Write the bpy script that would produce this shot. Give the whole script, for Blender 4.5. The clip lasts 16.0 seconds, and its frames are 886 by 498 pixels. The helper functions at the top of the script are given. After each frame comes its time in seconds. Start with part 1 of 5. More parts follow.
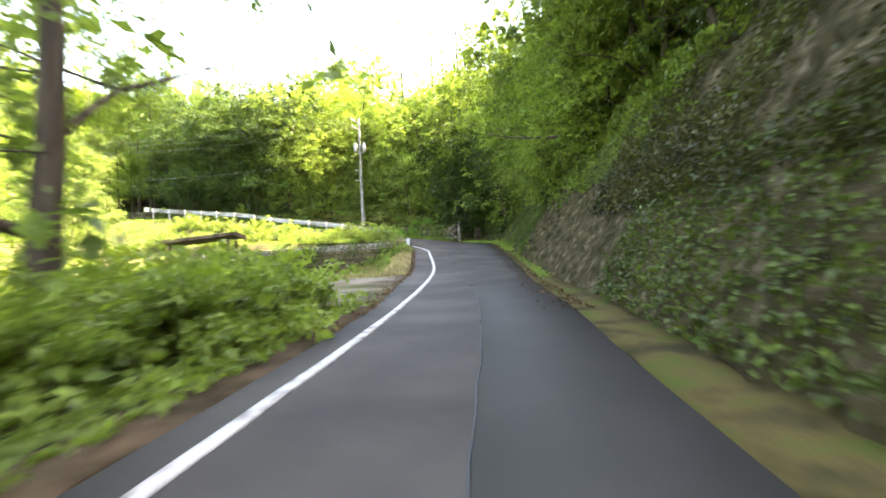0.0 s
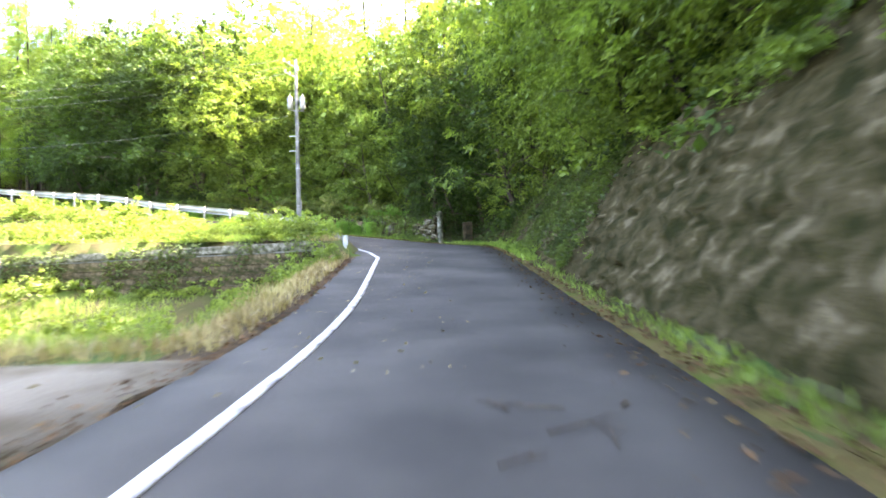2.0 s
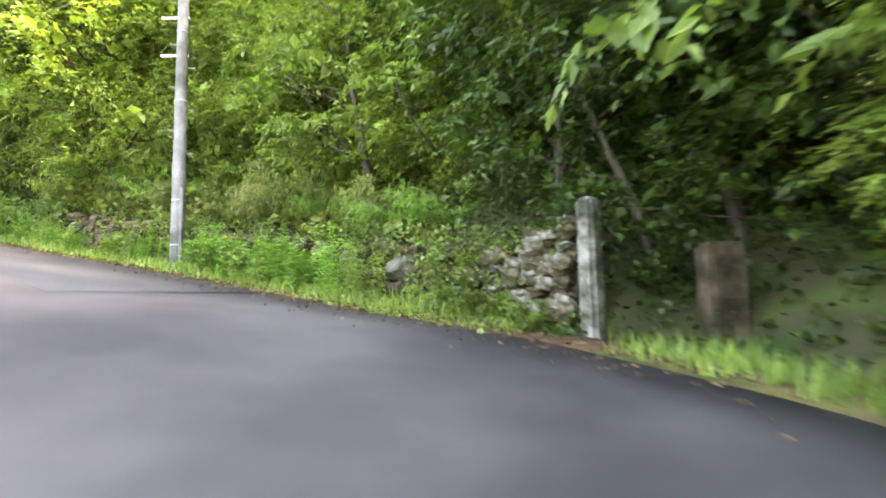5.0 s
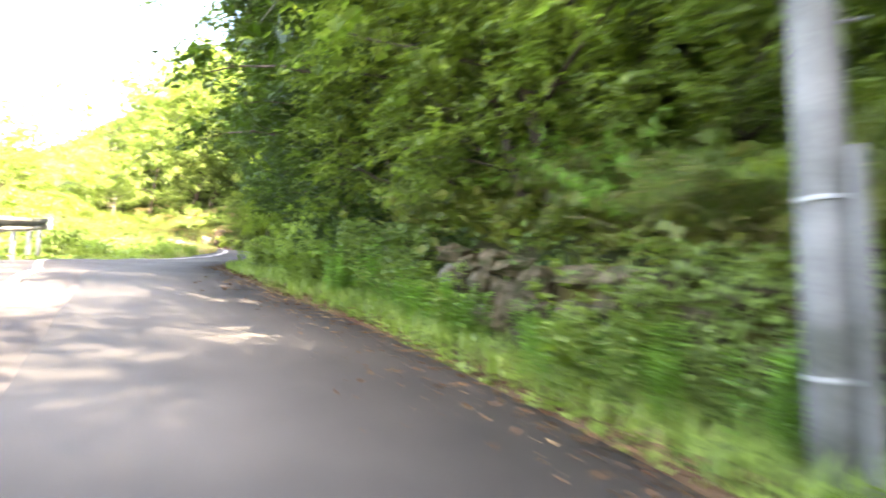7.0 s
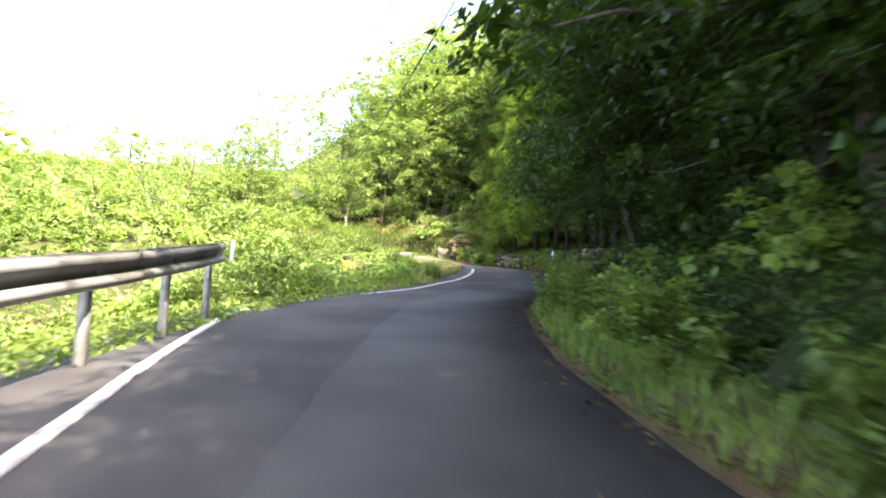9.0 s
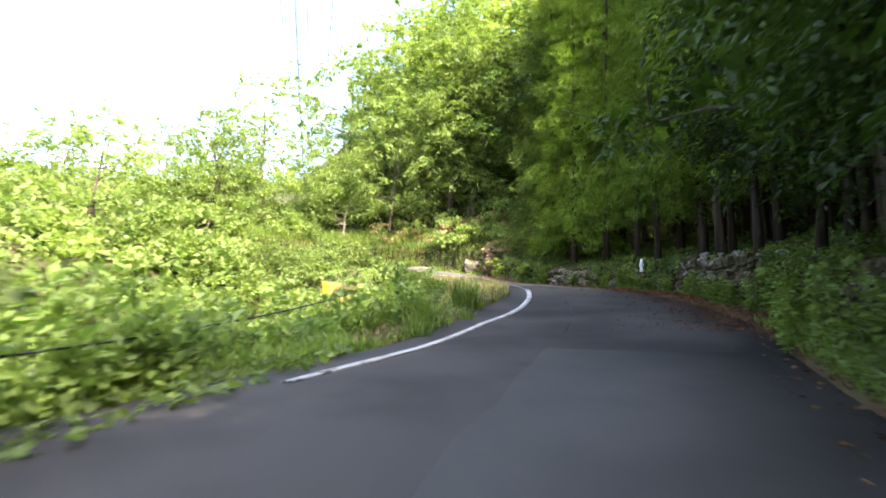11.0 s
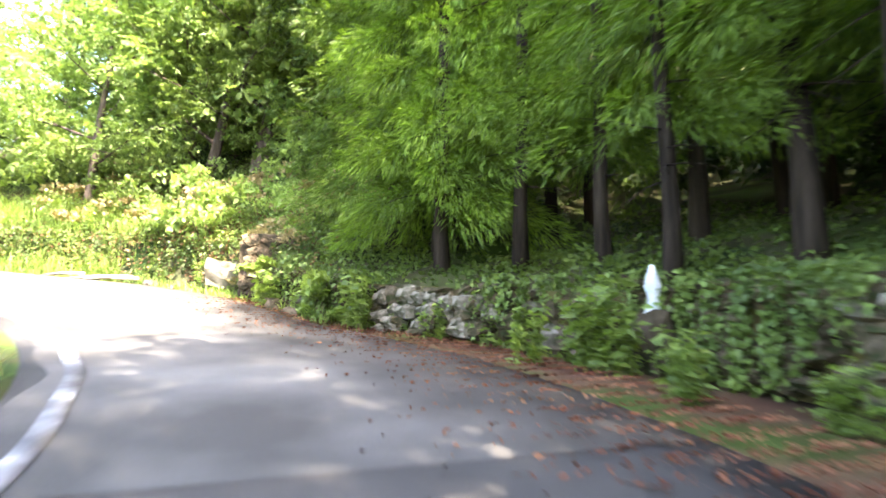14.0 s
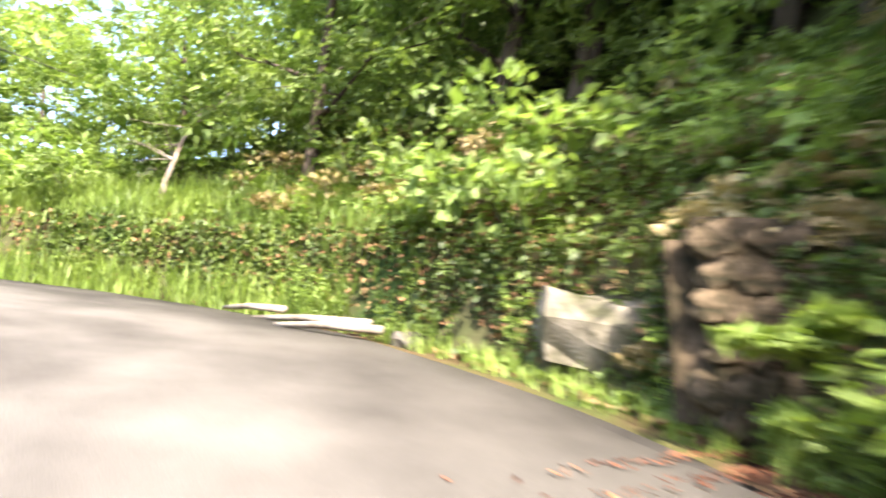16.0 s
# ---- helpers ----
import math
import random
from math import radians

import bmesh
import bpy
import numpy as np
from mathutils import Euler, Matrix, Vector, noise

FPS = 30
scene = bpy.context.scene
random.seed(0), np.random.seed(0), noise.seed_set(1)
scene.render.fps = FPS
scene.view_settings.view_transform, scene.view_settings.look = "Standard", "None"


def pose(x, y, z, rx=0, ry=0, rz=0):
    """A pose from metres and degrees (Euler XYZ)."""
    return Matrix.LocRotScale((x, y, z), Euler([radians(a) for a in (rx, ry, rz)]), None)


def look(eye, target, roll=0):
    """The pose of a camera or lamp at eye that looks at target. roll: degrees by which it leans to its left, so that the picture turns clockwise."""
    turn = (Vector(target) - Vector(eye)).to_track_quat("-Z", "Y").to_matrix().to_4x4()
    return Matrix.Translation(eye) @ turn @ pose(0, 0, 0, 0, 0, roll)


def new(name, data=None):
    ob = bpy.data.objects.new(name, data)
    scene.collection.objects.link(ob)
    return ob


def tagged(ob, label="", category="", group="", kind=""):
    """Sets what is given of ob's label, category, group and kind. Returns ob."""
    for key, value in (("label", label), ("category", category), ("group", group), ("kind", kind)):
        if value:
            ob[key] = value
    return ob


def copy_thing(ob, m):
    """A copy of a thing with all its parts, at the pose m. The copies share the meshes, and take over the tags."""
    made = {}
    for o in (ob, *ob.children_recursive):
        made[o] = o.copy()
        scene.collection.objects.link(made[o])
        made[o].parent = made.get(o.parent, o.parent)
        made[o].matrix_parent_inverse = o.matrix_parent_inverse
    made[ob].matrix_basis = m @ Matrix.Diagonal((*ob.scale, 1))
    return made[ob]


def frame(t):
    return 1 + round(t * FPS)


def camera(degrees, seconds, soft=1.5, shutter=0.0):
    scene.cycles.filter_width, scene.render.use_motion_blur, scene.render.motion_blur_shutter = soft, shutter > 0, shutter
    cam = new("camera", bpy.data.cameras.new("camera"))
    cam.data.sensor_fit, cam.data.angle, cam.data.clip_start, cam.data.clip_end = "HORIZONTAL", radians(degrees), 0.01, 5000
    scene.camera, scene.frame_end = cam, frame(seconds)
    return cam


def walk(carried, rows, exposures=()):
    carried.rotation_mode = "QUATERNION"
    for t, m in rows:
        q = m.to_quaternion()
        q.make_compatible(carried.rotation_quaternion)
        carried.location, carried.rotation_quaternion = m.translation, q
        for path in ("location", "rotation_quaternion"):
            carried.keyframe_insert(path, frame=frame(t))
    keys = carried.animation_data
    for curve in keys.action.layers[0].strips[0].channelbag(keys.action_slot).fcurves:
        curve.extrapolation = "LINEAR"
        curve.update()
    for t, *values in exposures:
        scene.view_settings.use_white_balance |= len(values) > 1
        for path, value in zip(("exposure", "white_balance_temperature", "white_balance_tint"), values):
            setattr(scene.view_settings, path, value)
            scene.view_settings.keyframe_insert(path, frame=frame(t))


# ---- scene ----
cam = camera(76.1, 16.0, soft=1.7, shutter=0.5)
PATH = [
    (0, (0.038, -0.02, 1.307), (0.045, 1.977, 1.407), -2.8),
    (0.5, (0.424, 4.333, 1.603), (0.459, 6.331, 1.7), -2.7),
    (1, (0.732, 8.737, 1.794), (0.779, 10.734, 1.895), -2.4),
    (1.5, (0.956, 13.182, 2.008), (1.003, 15.179, 2.112), -2.2),
    (2, (1.117, 17.587, 2.266), (1.164, 19.584, 2.375), -2.1),
    (2.5, (1.29, 22.036, 2.576), (1.329, 24.032, 2.689), -2.0),
    (3, (1.39, 26.362, 2.901), (1.428, 28.358, 3.021), -1.7),
    (3.2, (1.414, 28.077, 3.07), (1.451, 30.073, 3.192), -1.7),
    (5.3, (0.633, 44.314, 5.095), (0.223, 46.259, 5.308), -1.0),
    (5.5, (0.058, 45.299, 5.28), (-0.441, 47.223, 5.496), -0.9),
    (6, (-2.045, 47.563, 5.796), (-2.79, 49.405, 6.02), -0.3),
    (6.5, (-4.479, 49.454, 6.283), (-5.492, 51.163, 6.518), 0.5),
    (7, (-7.054, 50.898, 6.762), (-8.323, 52.427, 6.991), 0.9),
    (7.5, (-9.896, 52.118, 7.254), (-11.371, 53.45, 7.481), 1.5),
    (8, (-12.859, 53.266, 7.738), (-14.471, 54.428, 7.963), 1.9),
    (8.5, (-15.454, 54.312, 8.2), (-17.146, 55.355, 8.42), 2.0),
    (9, (-18.065, 55.272, 8.617), (-19.801, 56.241, 8.834), 2.0),
    (9.2, (-19.094, 55.651, 8.758), (-20.841, 56.599, 8.976), 2.0),
    (11.3, (-29.247, 61.178, 9.828), (-31.007, 62.088, 10.101), 0.5),
    (11.5, (-30.057, 61.87, 9.951), (-31.802, 62.808, 10.224), 0.3),
    (12, (-32.084, 63.783, 10.267), (-33.771, 64.821, 10.539), -0.1),
    (12.5, (-34.091, 65.808, 10.561), (-35.707, 66.955, 10.832), -0.5),
    (13, (-36.111, 67.881, 10.911), (-37.672, 69.103, 11.178), -0.8),
    (13.5, (-38.312, 69.809, 11.28), (-39.852, 71.056, 11.546), -0.6),
    (14, (-40.613, 71.37, 11.704), (-42.157, 72.613, 11.967), -0.1),
    (14.5, (-42.918, 72.497, 12.106), (-44.492, 73.704, 12.361), 0.3),
    (15, (-45.34, 73.176, 12.436), (-47.003, 74.259, 12.69), 1.0),
    (15.5, (-48.017, 73.372, 12.734), (-49.804, 74.232, 12.989), 1.7),
    (16, (-50.442, 73.121, 12.99), (-52.341, 73.694, 13.242), 2.6),
]
walk(cam, [(t, look(eye, target, roll)) for t, eye, target, roll in PATH],
     exposures=[(0.0, 4.4, 8500, 16), (1.0, 4.65, 7700, 19), (1.5, 4.70, 7500, 18), (3.0, 4.90, 7200, 21), (5.0, 5.40, 8300, 21), (5.5, 5.80, 8700, 21), (6.0, 5.75, 8600, 22),
                (6.5, 5.2, 8200, 21), (7.0, 4.75, 7700, 20), (7.5, 4.2, 7200, 18), (8.0, 3.70, 7000, 17), (9.0, 3.4, 6800, 18), (11.5, 3.05, 6800, 16), (12.0, 3.3, 6800, 16),
                (13.0, 4.1, 6600, 16), (14.0, 4.40, 6600, 17), (15.0, 4.45, 6500, 18), (15.5, 3.95, 6500, 18), (16.0, 3.15, 6500, 17)])

# ---------------------------------------------------------------- light
SUN_TO = Vector((0.97, 0.05, 1.0)).normalized()
world = bpy.data.worlds.new("sky")
scene.world = world
world.use_nodes = True
wn = world.node_tree
sky = wn.nodes.new("ShaderNodeTexSky")
sky.sky_type, sky.sun_disc = "NISHITA", False
sky.sun_elevation = math.asin(SUN_TO.z)
sky.sun_rotation = math.atan2(SUN_TO.x, SUN_TO.y)
sky.dust_density = 2.5
wn.links.new(sky.outputs[0], wn.nodes["Background"].inputs[0])
wn.nodes["Background"].inputs[1].default_value = 0.15
sun = new("sun", bpy.data.lights.new("sun", "SUN"))
sun.data.energy, sun.data.angle, sun.data.color = 3.3, radians(0.6), (1.0, 0.94, 0.83)
sun.matrix_world = look(SUN_TO * 200, (0, 0, 0))

# ---------------------------------------------------------------- materials
def material(name, colors, scale=4.0, rough=0.85, bump=0.3, fine=60.0, island=0.0, trans=0.0, metal=0.0, contrast=(0.35, 0.65), stretch=(1, 1, 1), tint=None, deep=0.03):
    """A surface with colour patches at a large and a fine scale, grain and relief."""
    m = bpy.data.materials.new(name)
    m.use_nodes = True
    t = m.node_tree
    n, link = t.nodes, t.links.new
    bs = n["Principled BSDF"]
    co = n.new("ShaderNodeTexCoord")
    mp = n.new("ShaderNodeMapping")
    mp.inputs["Scale"].default_value = stretch
    link(co.outputs["Object"], mp.inputs[0])
    big = n.new("ShaderNodeTexNoise")
    big.inputs["Scale"].default_value, big.inputs["Detail"].default_value = scale, 6
    link(mp.outputs[0], big.inputs["Vector"])
    ramp = n.new("ShaderNodeValToRGB")
    e = ramp.color_ramp.elements
    while len(e) < len(colors):
        e.new(0.5)
    for k, c in enumerate(colors):
        e[k].position = contrast[0] + (contrast[1] - contrast[0]) * k / max(1, len(colors) - 1)
        e[k].color = (*c, 1)
    link(big.outputs[0], ramp.inputs[0])
    small = n.new("ShaderNodeTexNoise")
    small.inputs["Scale"].default_value, small.inputs["Detail"].default_value = fine, 4
    link(mp.outputs[0], small.inputs["Vector"])
    val = n.new("ShaderNodeMapRange")
    val.inputs[3].default_value, val.inputs[4].default_value = 0.65, 1.35
    link(small.outputs[0], val.inputs[0])
    last = val.outputs[0]
    if island:
        geo, info = n.new("ShaderNodeNewGeometry"), n.new("ShaderNodeObjectInfo")
        for src in (geo.outputs["Random Per Island"], info.outputs["Random"]):
            r = n.new("ShaderNodeMapRange")
            r.inputs[3].default_value, r.inputs[4].default_value = 1 - island, 1 + island
            link(src, r.inputs[0])
            mul = n.new("ShaderNodeMath")
            mul.operation = "MULTIPLY"
            link(last, mul.inputs[0]), link(r.outputs[0], mul.inputs[1])
            last = mul.outputs[0]
    mix = n.new("ShaderNodeVectorMath")
    mix.operation = "SCALE"
    link(ramp.outputs[0], mix.inputs[0]), link(last, mix.inputs[3])
    color = mix.outputs[0]
    link(color, bs.inputs["Base Color"])
    bs.inputs["Roughness"].default_value, bs.inputs["Metallic"].default_value = rough, metal
    bs.inputs["Specular IOR Level"].default_value = 0.06 if rough >= 0.9 else 0.16 if rough > 0.7 else 0.3
    if bump:
        add = n.new("ShaderNodeMath")
        add.operation = "MULTIPLY_ADD"
        add.inputs[1].default_value = 0.35
        link(small.outputs[0], add.inputs[0]), link(big.outputs[0], add.inputs[2])
        b = n.new("ShaderNodeBump")
        b.inputs["Strength"].default_value, b.inputs["Distance"].default_value = bump, deep
        link(add.outputs[0], b.inputs["Height"]), link(b.outputs[0], bs.inputs["Normal"])
    if trans:
        tr = n.new("ShaderNodeBsdfTranslucent")
        hue = n.new("ShaderNodeVectorMath")
        hue.operation = "MULTIPLY"
        hue.inputs[1].default_value = tint or (1.2, 1.28, 0.6)
        link(color, hue.inputs[0]), link(hue.outputs[0], tr.inputs[0])
        sh = n.new("ShaderNodeMixShader")
        sh.inputs[0].default_value = trans
        link(bs.outputs[0], sh.inputs[1]), link(tr.outputs[0], sh.inputs[2])
        link(sh.outputs[0], n["Material Output"].inputs[0])
    return m


def leafy(name, dark, light, trans=0.4):
    return material(name, [dark, light], scale=0.7, rough=0.5, bump=0, fine=9.0, island=0.3, trans=trans)


M = {
    "asphalt": material("asphalt", [(0.031, 0.028, 0.024), (0.047, 0.042, 0.036), (0.066, 0.059, 0.050)], 0.5, 0.78, 0.4, 170.0),
    "asphalt_new": material("asphalt_new", [(0.030, 0.029, 0.025), (0.042, 0.040, 0.034)], 0.6, 0.75, 0.4, 190.0),
    "asphalt_old": material("asphalt_old", [(0.042, 0.039, 0.033), (0.068, 0.062, 0.052)], 0.5, 0.85, 0.4, 150.0),
    # asphalt lightened so that the sun's glare is part of its colour
    "asphalt_sunlit": material("asphalt_sunlit", [(0.058, 0.053, 0.045), (0.125, 0.114, 0.098)], 0.6, 0.9, 0.4, 120.0),
    "paint": material("paint", [(0.09, 0.085, 0.08), (0.34, 0.32, 0.30), (0.46, 0.44, 0.41)], 5.0, 0.78, 0.2, 70.0, contrast=(0.30, 0.52)),
    "paint_worn": material("paint_worn", [(0.07, 0.068, 0.066), (0.16, 0.155, 0.15), (0.45, 0.44, 0.43)], 2.2, 0.8, 0.2, 60.0, contrast=(0.38, 0.72)),
    "ground": material("ground", [(0.022, 0.038, 0.010), (0.052, 0.046, 0.022), (0.055, 0.085, 0.018)], 0.5, 0.95, 0.6, 14.0),
    "verge": material("verge", [(0.040, 0.055, 0.013), (0.080, 0.052, 0.026), (0.070, 0.036, 0.022)], 0.8, 0.95, 0.6, 30.0),
    "moss": material("moss", [(0.030, 0.028, 0.012), (0.080, 0.060, 0.022), (0.055, 0.070, 0.014)], 1.4, 0.95, 0.6, 35.0),
    "gravel": material("gravel", [(0.055, 0.065, 0.022), (0.10, 0.085, 0.058), (0.17, 0.15, 0.115)], 0.55, 0.95, 0.9, 24.0, contrast=(0.36, 0.62)),
    "shotcrete": material("shotcrete", [(0.016, 0.016, 0.005), (0.033, 0.027, 0.011), (0.055, 0.043, 0.021), (0.115, 0.092, 0.055)], 2.6, 0.95, 1.0, 19.0, contrast=(0.34, 0.7), deep=0.07),
    "concrete": material("concrete", [(0.07, 0.07, 0.055), (0.14, 0.135, 0.12), (0.22, 0.21, 0.19)], 1.3, 0.88, 0.4, 30.0),
    "pale": material("pale", [(0.035, 0.040, 0.018), (0.12, 0.11, 0.08), (0.27, 0.25, 0.205)], 4.5, 0.88, 0.5, 22.0),
    "stone": material("stone", [(0.024, 0.028, 0.010), (0.054, 0.041, 0.023), (0.105, 0.080, 0.050)], 2.6, 0.92, 0.8, 16.0, island=0.3, contrast=(0.36, 0.66)),
    "stone_dark": material("stone_dark", [(0.018, 0.016, 0.009), (0.042, 0.031, 0.018), (0.085, 0.062, 0.038)], 3.0, 0.92, 0.8, 18.0, island=0.35, contrast=(0.36, 0.66)),
    "stone_pale": material("stone_pale", [(0.05, 0.05, 0.025), (0.12, 0.105, 0.075), (0.20, 0.175, 0.135)], 2.4, 0.92, 0.7, 18.0, island=0.2),
    "lichen": material("lichen", [(0.06, 0.06, 0.035), (0.14, 0.12, 0.05), (0.26, 0.18, 0.015)], 2.2, 0.95, 0.9, 12.0),
    "galvanised": material("galvanised", [(0.16, 0.155, 0.135), (0.27, 0.265, 0.245), (0.36, 0.355, 0.34)], 1.3, 0.5, 0.15, 22.0, metal=0.35, stretch=(0.5, 0.5, 1.5)),
    "white": material("white", [(0.42, 0.42, 0.40), (0.62, 0.62, 0.60)], 3.0, 0.6, 0.2, 30.0),
    "dark": material("dark", [(0.012, 0.012, 0.012), (0.03, 0.03, 0.03)], 3.0, 0.6, 0.1, 30.0),
    "bark": material("bark", [(0.045, 0.035, 0.025), (0.11, 0.085, 0.065)], 2.0, 0.95, 0.9, 24.0, island=0.1, stretch=(3, 3, 0.5)),
    "cedar_bark": material("cedar_bark", [(0.020, 0.015, 0.011), (0.052, 0.038, 0.028)], 2.0, 0.95, 0.9, 26.0, island=0.15, stretch=(4, 4, 0.35)),
    "dead": material("dead", [(0.14, 0.11, 0.08), (0.30, 0.255, 0.20)], 3.0, 0.9, 0.3, 30.0),
    "litter": material("litter", [(0.07, 0.036, 0.019), (0.14, 0.078, 0.038), (0.21, 0.145, 0.07)], 2.0, 0.9, 0.0, 10.0, island=0.4),
    "needles": material("needles", [(0.07, 0.026, 0.014), (0.15, 0.058, 0.030), (0.20, 0.10, 0.05)], 2.0, 0.95, 0.0, 10.0, island=0.4),
    "soil": material("soil", [(0.040, 0.030, 0.017), (0.088, 0.060, 0.036)], 2.0, 0.95, 0.7, 30.0),
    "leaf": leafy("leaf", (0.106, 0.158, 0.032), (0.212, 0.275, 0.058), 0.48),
    # darker copy of leaf: the deep shade of the wood is put into its colour
    "leaf_shaded": leafy("leaf_shaded", (0.024, 0.046, 0.008), (0.060, 0.102, 0.015), 0.32),
    # lighter, yellower copy of leaf with sunlight put into its colour
    "leaf_sunlit": leafy("leaf_sunlit", (0.122, 0.180, 0.046), (0.230, 0.300, 0.086), 0.5),
    "cedar": leafy("cedar", (0.075, 0.124, 0.014), (0.158, 0.235, 0.024), 0.4),
    "grass": leafy("grass", (0.12, 0.180, 0.036), (0.215, 0.285, 0.062), 0.45),
    "straw": leafy("straw", (0.23, 0.17, 0.075), (0.36, 0.29, 0.14), 0.2),
    "bamboo": leafy("bamboo", (0.095, 0.135, 0.026), (0.215, 0.215, 0.055), 0.4),
    "vine": leafy("vine", (0.030, 0.034, 0.010), (0.075, 0.072, 0.022), 0.25),
    "weed_leaf": leafy("weed_leaf", (0.105, 0.215, 0.030), (0.165, 0.300, 0.048), 0.45),
    "ivy": leafy("ivy", (0.055, 0.088, 0.018), (0.120, 0.165, 0.032), 0.28),
}


# ---------------------------------------------------------------- mesh helpers
def from_arrays(name, verts, faces, mat, smooth=False):
    verts, faces = np.asarray(verts, np.float32), np.asarray(faces, np.int32)
    k = faces.shape[1]
    me = bpy.data.meshes.new(name)
    me.vertices.add(len(verts))
    me.vertices.foreach_set("co", verts.ravel())
    me.loops.add(faces.size)
    me.loops.foreach_set("vertex_index", faces.ravel())
    me.polygons.add(len(faces))
    me.polygons.foreach_set("loop_start", np.arange(0, faces.size, k, dtype=np.int32))
    me.polygons.foreach_set("use_smooth", np.full(len(faces), smooth))
    me.update(calc_edges=True)
    me.materials.append(M[mat])
    return me


def joined(pieces):
    """Several (verts, faces) of one face size as one."""
    vs, fs, at = [], [], 0
    for v, f in pieces:
        vs.append(v), fs.append(np.asarray(f) + at)
        at += len(v)
    return np.concatenate(vs), np.concatenate(fs)


def foliage(name, outer, core, mat, parent=None):
    """Outer and inner leaves as one mesh."""
    v, f = joined([outer, core])
    ob = new(name, from_arrays(name, v, f, mat))
    ob.parent = parent
    return ob


def part(name, data, mat, parent=None, label="", at=None, smooth=False):
    """One mesh object, of (verts, faces) or a bmesh, under a thing or a part."""
    if isinstance(data, tuple):
        me = from_arrays(name, data[0], data[1], mat, smooth)
    else:
        me = bpy.data.meshes.new(name)
        data.to_mesh(me)
        data.free()
        me.materials.append(M[mat])
        for p in me.polygons:
            p.use_smooth = smooth
    ob = new(name, me)
    ob.parent = parent
    if at is not None:
        ob.matrix_basis = at
    return tagged(ob, label)


def thing(name, at, label, category, group="", kind=""):
    ob = new(name)
    ob.matrix_basis = at
    ob.empty_display_size = 0.2
    return tagged(ob, label, category, group, kind)


def tube(points, radii, sides=8):
    """A tapered tube along points, closed at both ends by narrow rings."""
    pts = np.asarray(points, float)
    n = len(pts)
    way = np.gradient(pts, axis=0)
    way /= np.linalg.norm(way, axis=1)[:, None] + 1e-9
    ref = np.where(np.abs(way[:, 2:3]) < 0.9, np.array([[0, 0, 1.0]]), np.array([[1.0, 0, 0]]))
    u = np.cross(way, ref)
    u /= np.linalg.norm(u, axis=1)[:, None] + 1e-9
    w = np.cross(way, u)
    a = np.linspace(0, 2 * np.pi, sides, endpoint=False)
    ring = pts[:, None] + np.asarray(radii, float)[:, None, None] * (np.cos(a)[None, :, None] * u[:, None] + np.sin(a)[None, :, None] * w[:, None])
    v = ring.reshape(-1, 3)
    f = []
    for i in range(n - 1):
        for k in range(sides):
            k2 = (k + 1) % sides
            f.append((i * sides + k, i * sides + k2, (i + 1) * sides + k2, (i + 1) * sides + k))
    v = np.concatenate([v, pts[:1], pts[-1:]])
    for k in range(0, sides, 2):
        k2, k3 = (k + 1) % sides, (k + 2) % sides
        f.append((len(v) - 2, k3, k2, k))
        e = (n - 1) * sides
        f.append((len(v) - 1, e + k, e + k2, e + k3))
    return v, np.array(f)


def box_bm(x, y, z, bevel=0.01, at=None):
    bm = bmesh.new()
    bmesh.ops.create_cube(bm, size=1, matrix=(at or Matrix()) @ Matrix.Diagonal((x, y, z, 1)))
    if bevel:
        bmesh.ops.bevel(bm, geom=bm.edges[:], offset=bevel, segments=2, affect="EDGES")
    return bm


def leaves(centres, out, size, rng, width=0.5, droop=0.0, jitter=0.9, fold=0.12):
    """A kite-shaped, folded leaf at each centre, that points roughly along out."""
    n = len(centres)
    d = out + rng.normal(0, jitter, (n, 3))
    d[:, 2] -= droop
    d /= np.linalg.norm(d, axis=1)[:, None] + 1e-9
    up = rng.normal(0, 0.6, (n, 3)) + (0, 0, 1)
    side = np.cross(d, up)
    side /= np.linalg.norm(side, axis=1)[:, None] + 1e-9
    nor = np.cross(side, d)
    s = (size * rng.uniform(0.6, 1.35, n))[:, None]
    base, tip = centres - d * s * 0.5, centres + d * s * 0.5
    mid = centres - d * s * 0.08 + nor * s * fold
    v = np.stack([base, mid + side * s * width * 0.5, tip, mid - side * s * width * 0.5], 1).reshape(-1, 3)
    return v, np.arange(4 * n).reshape(-1, 4)


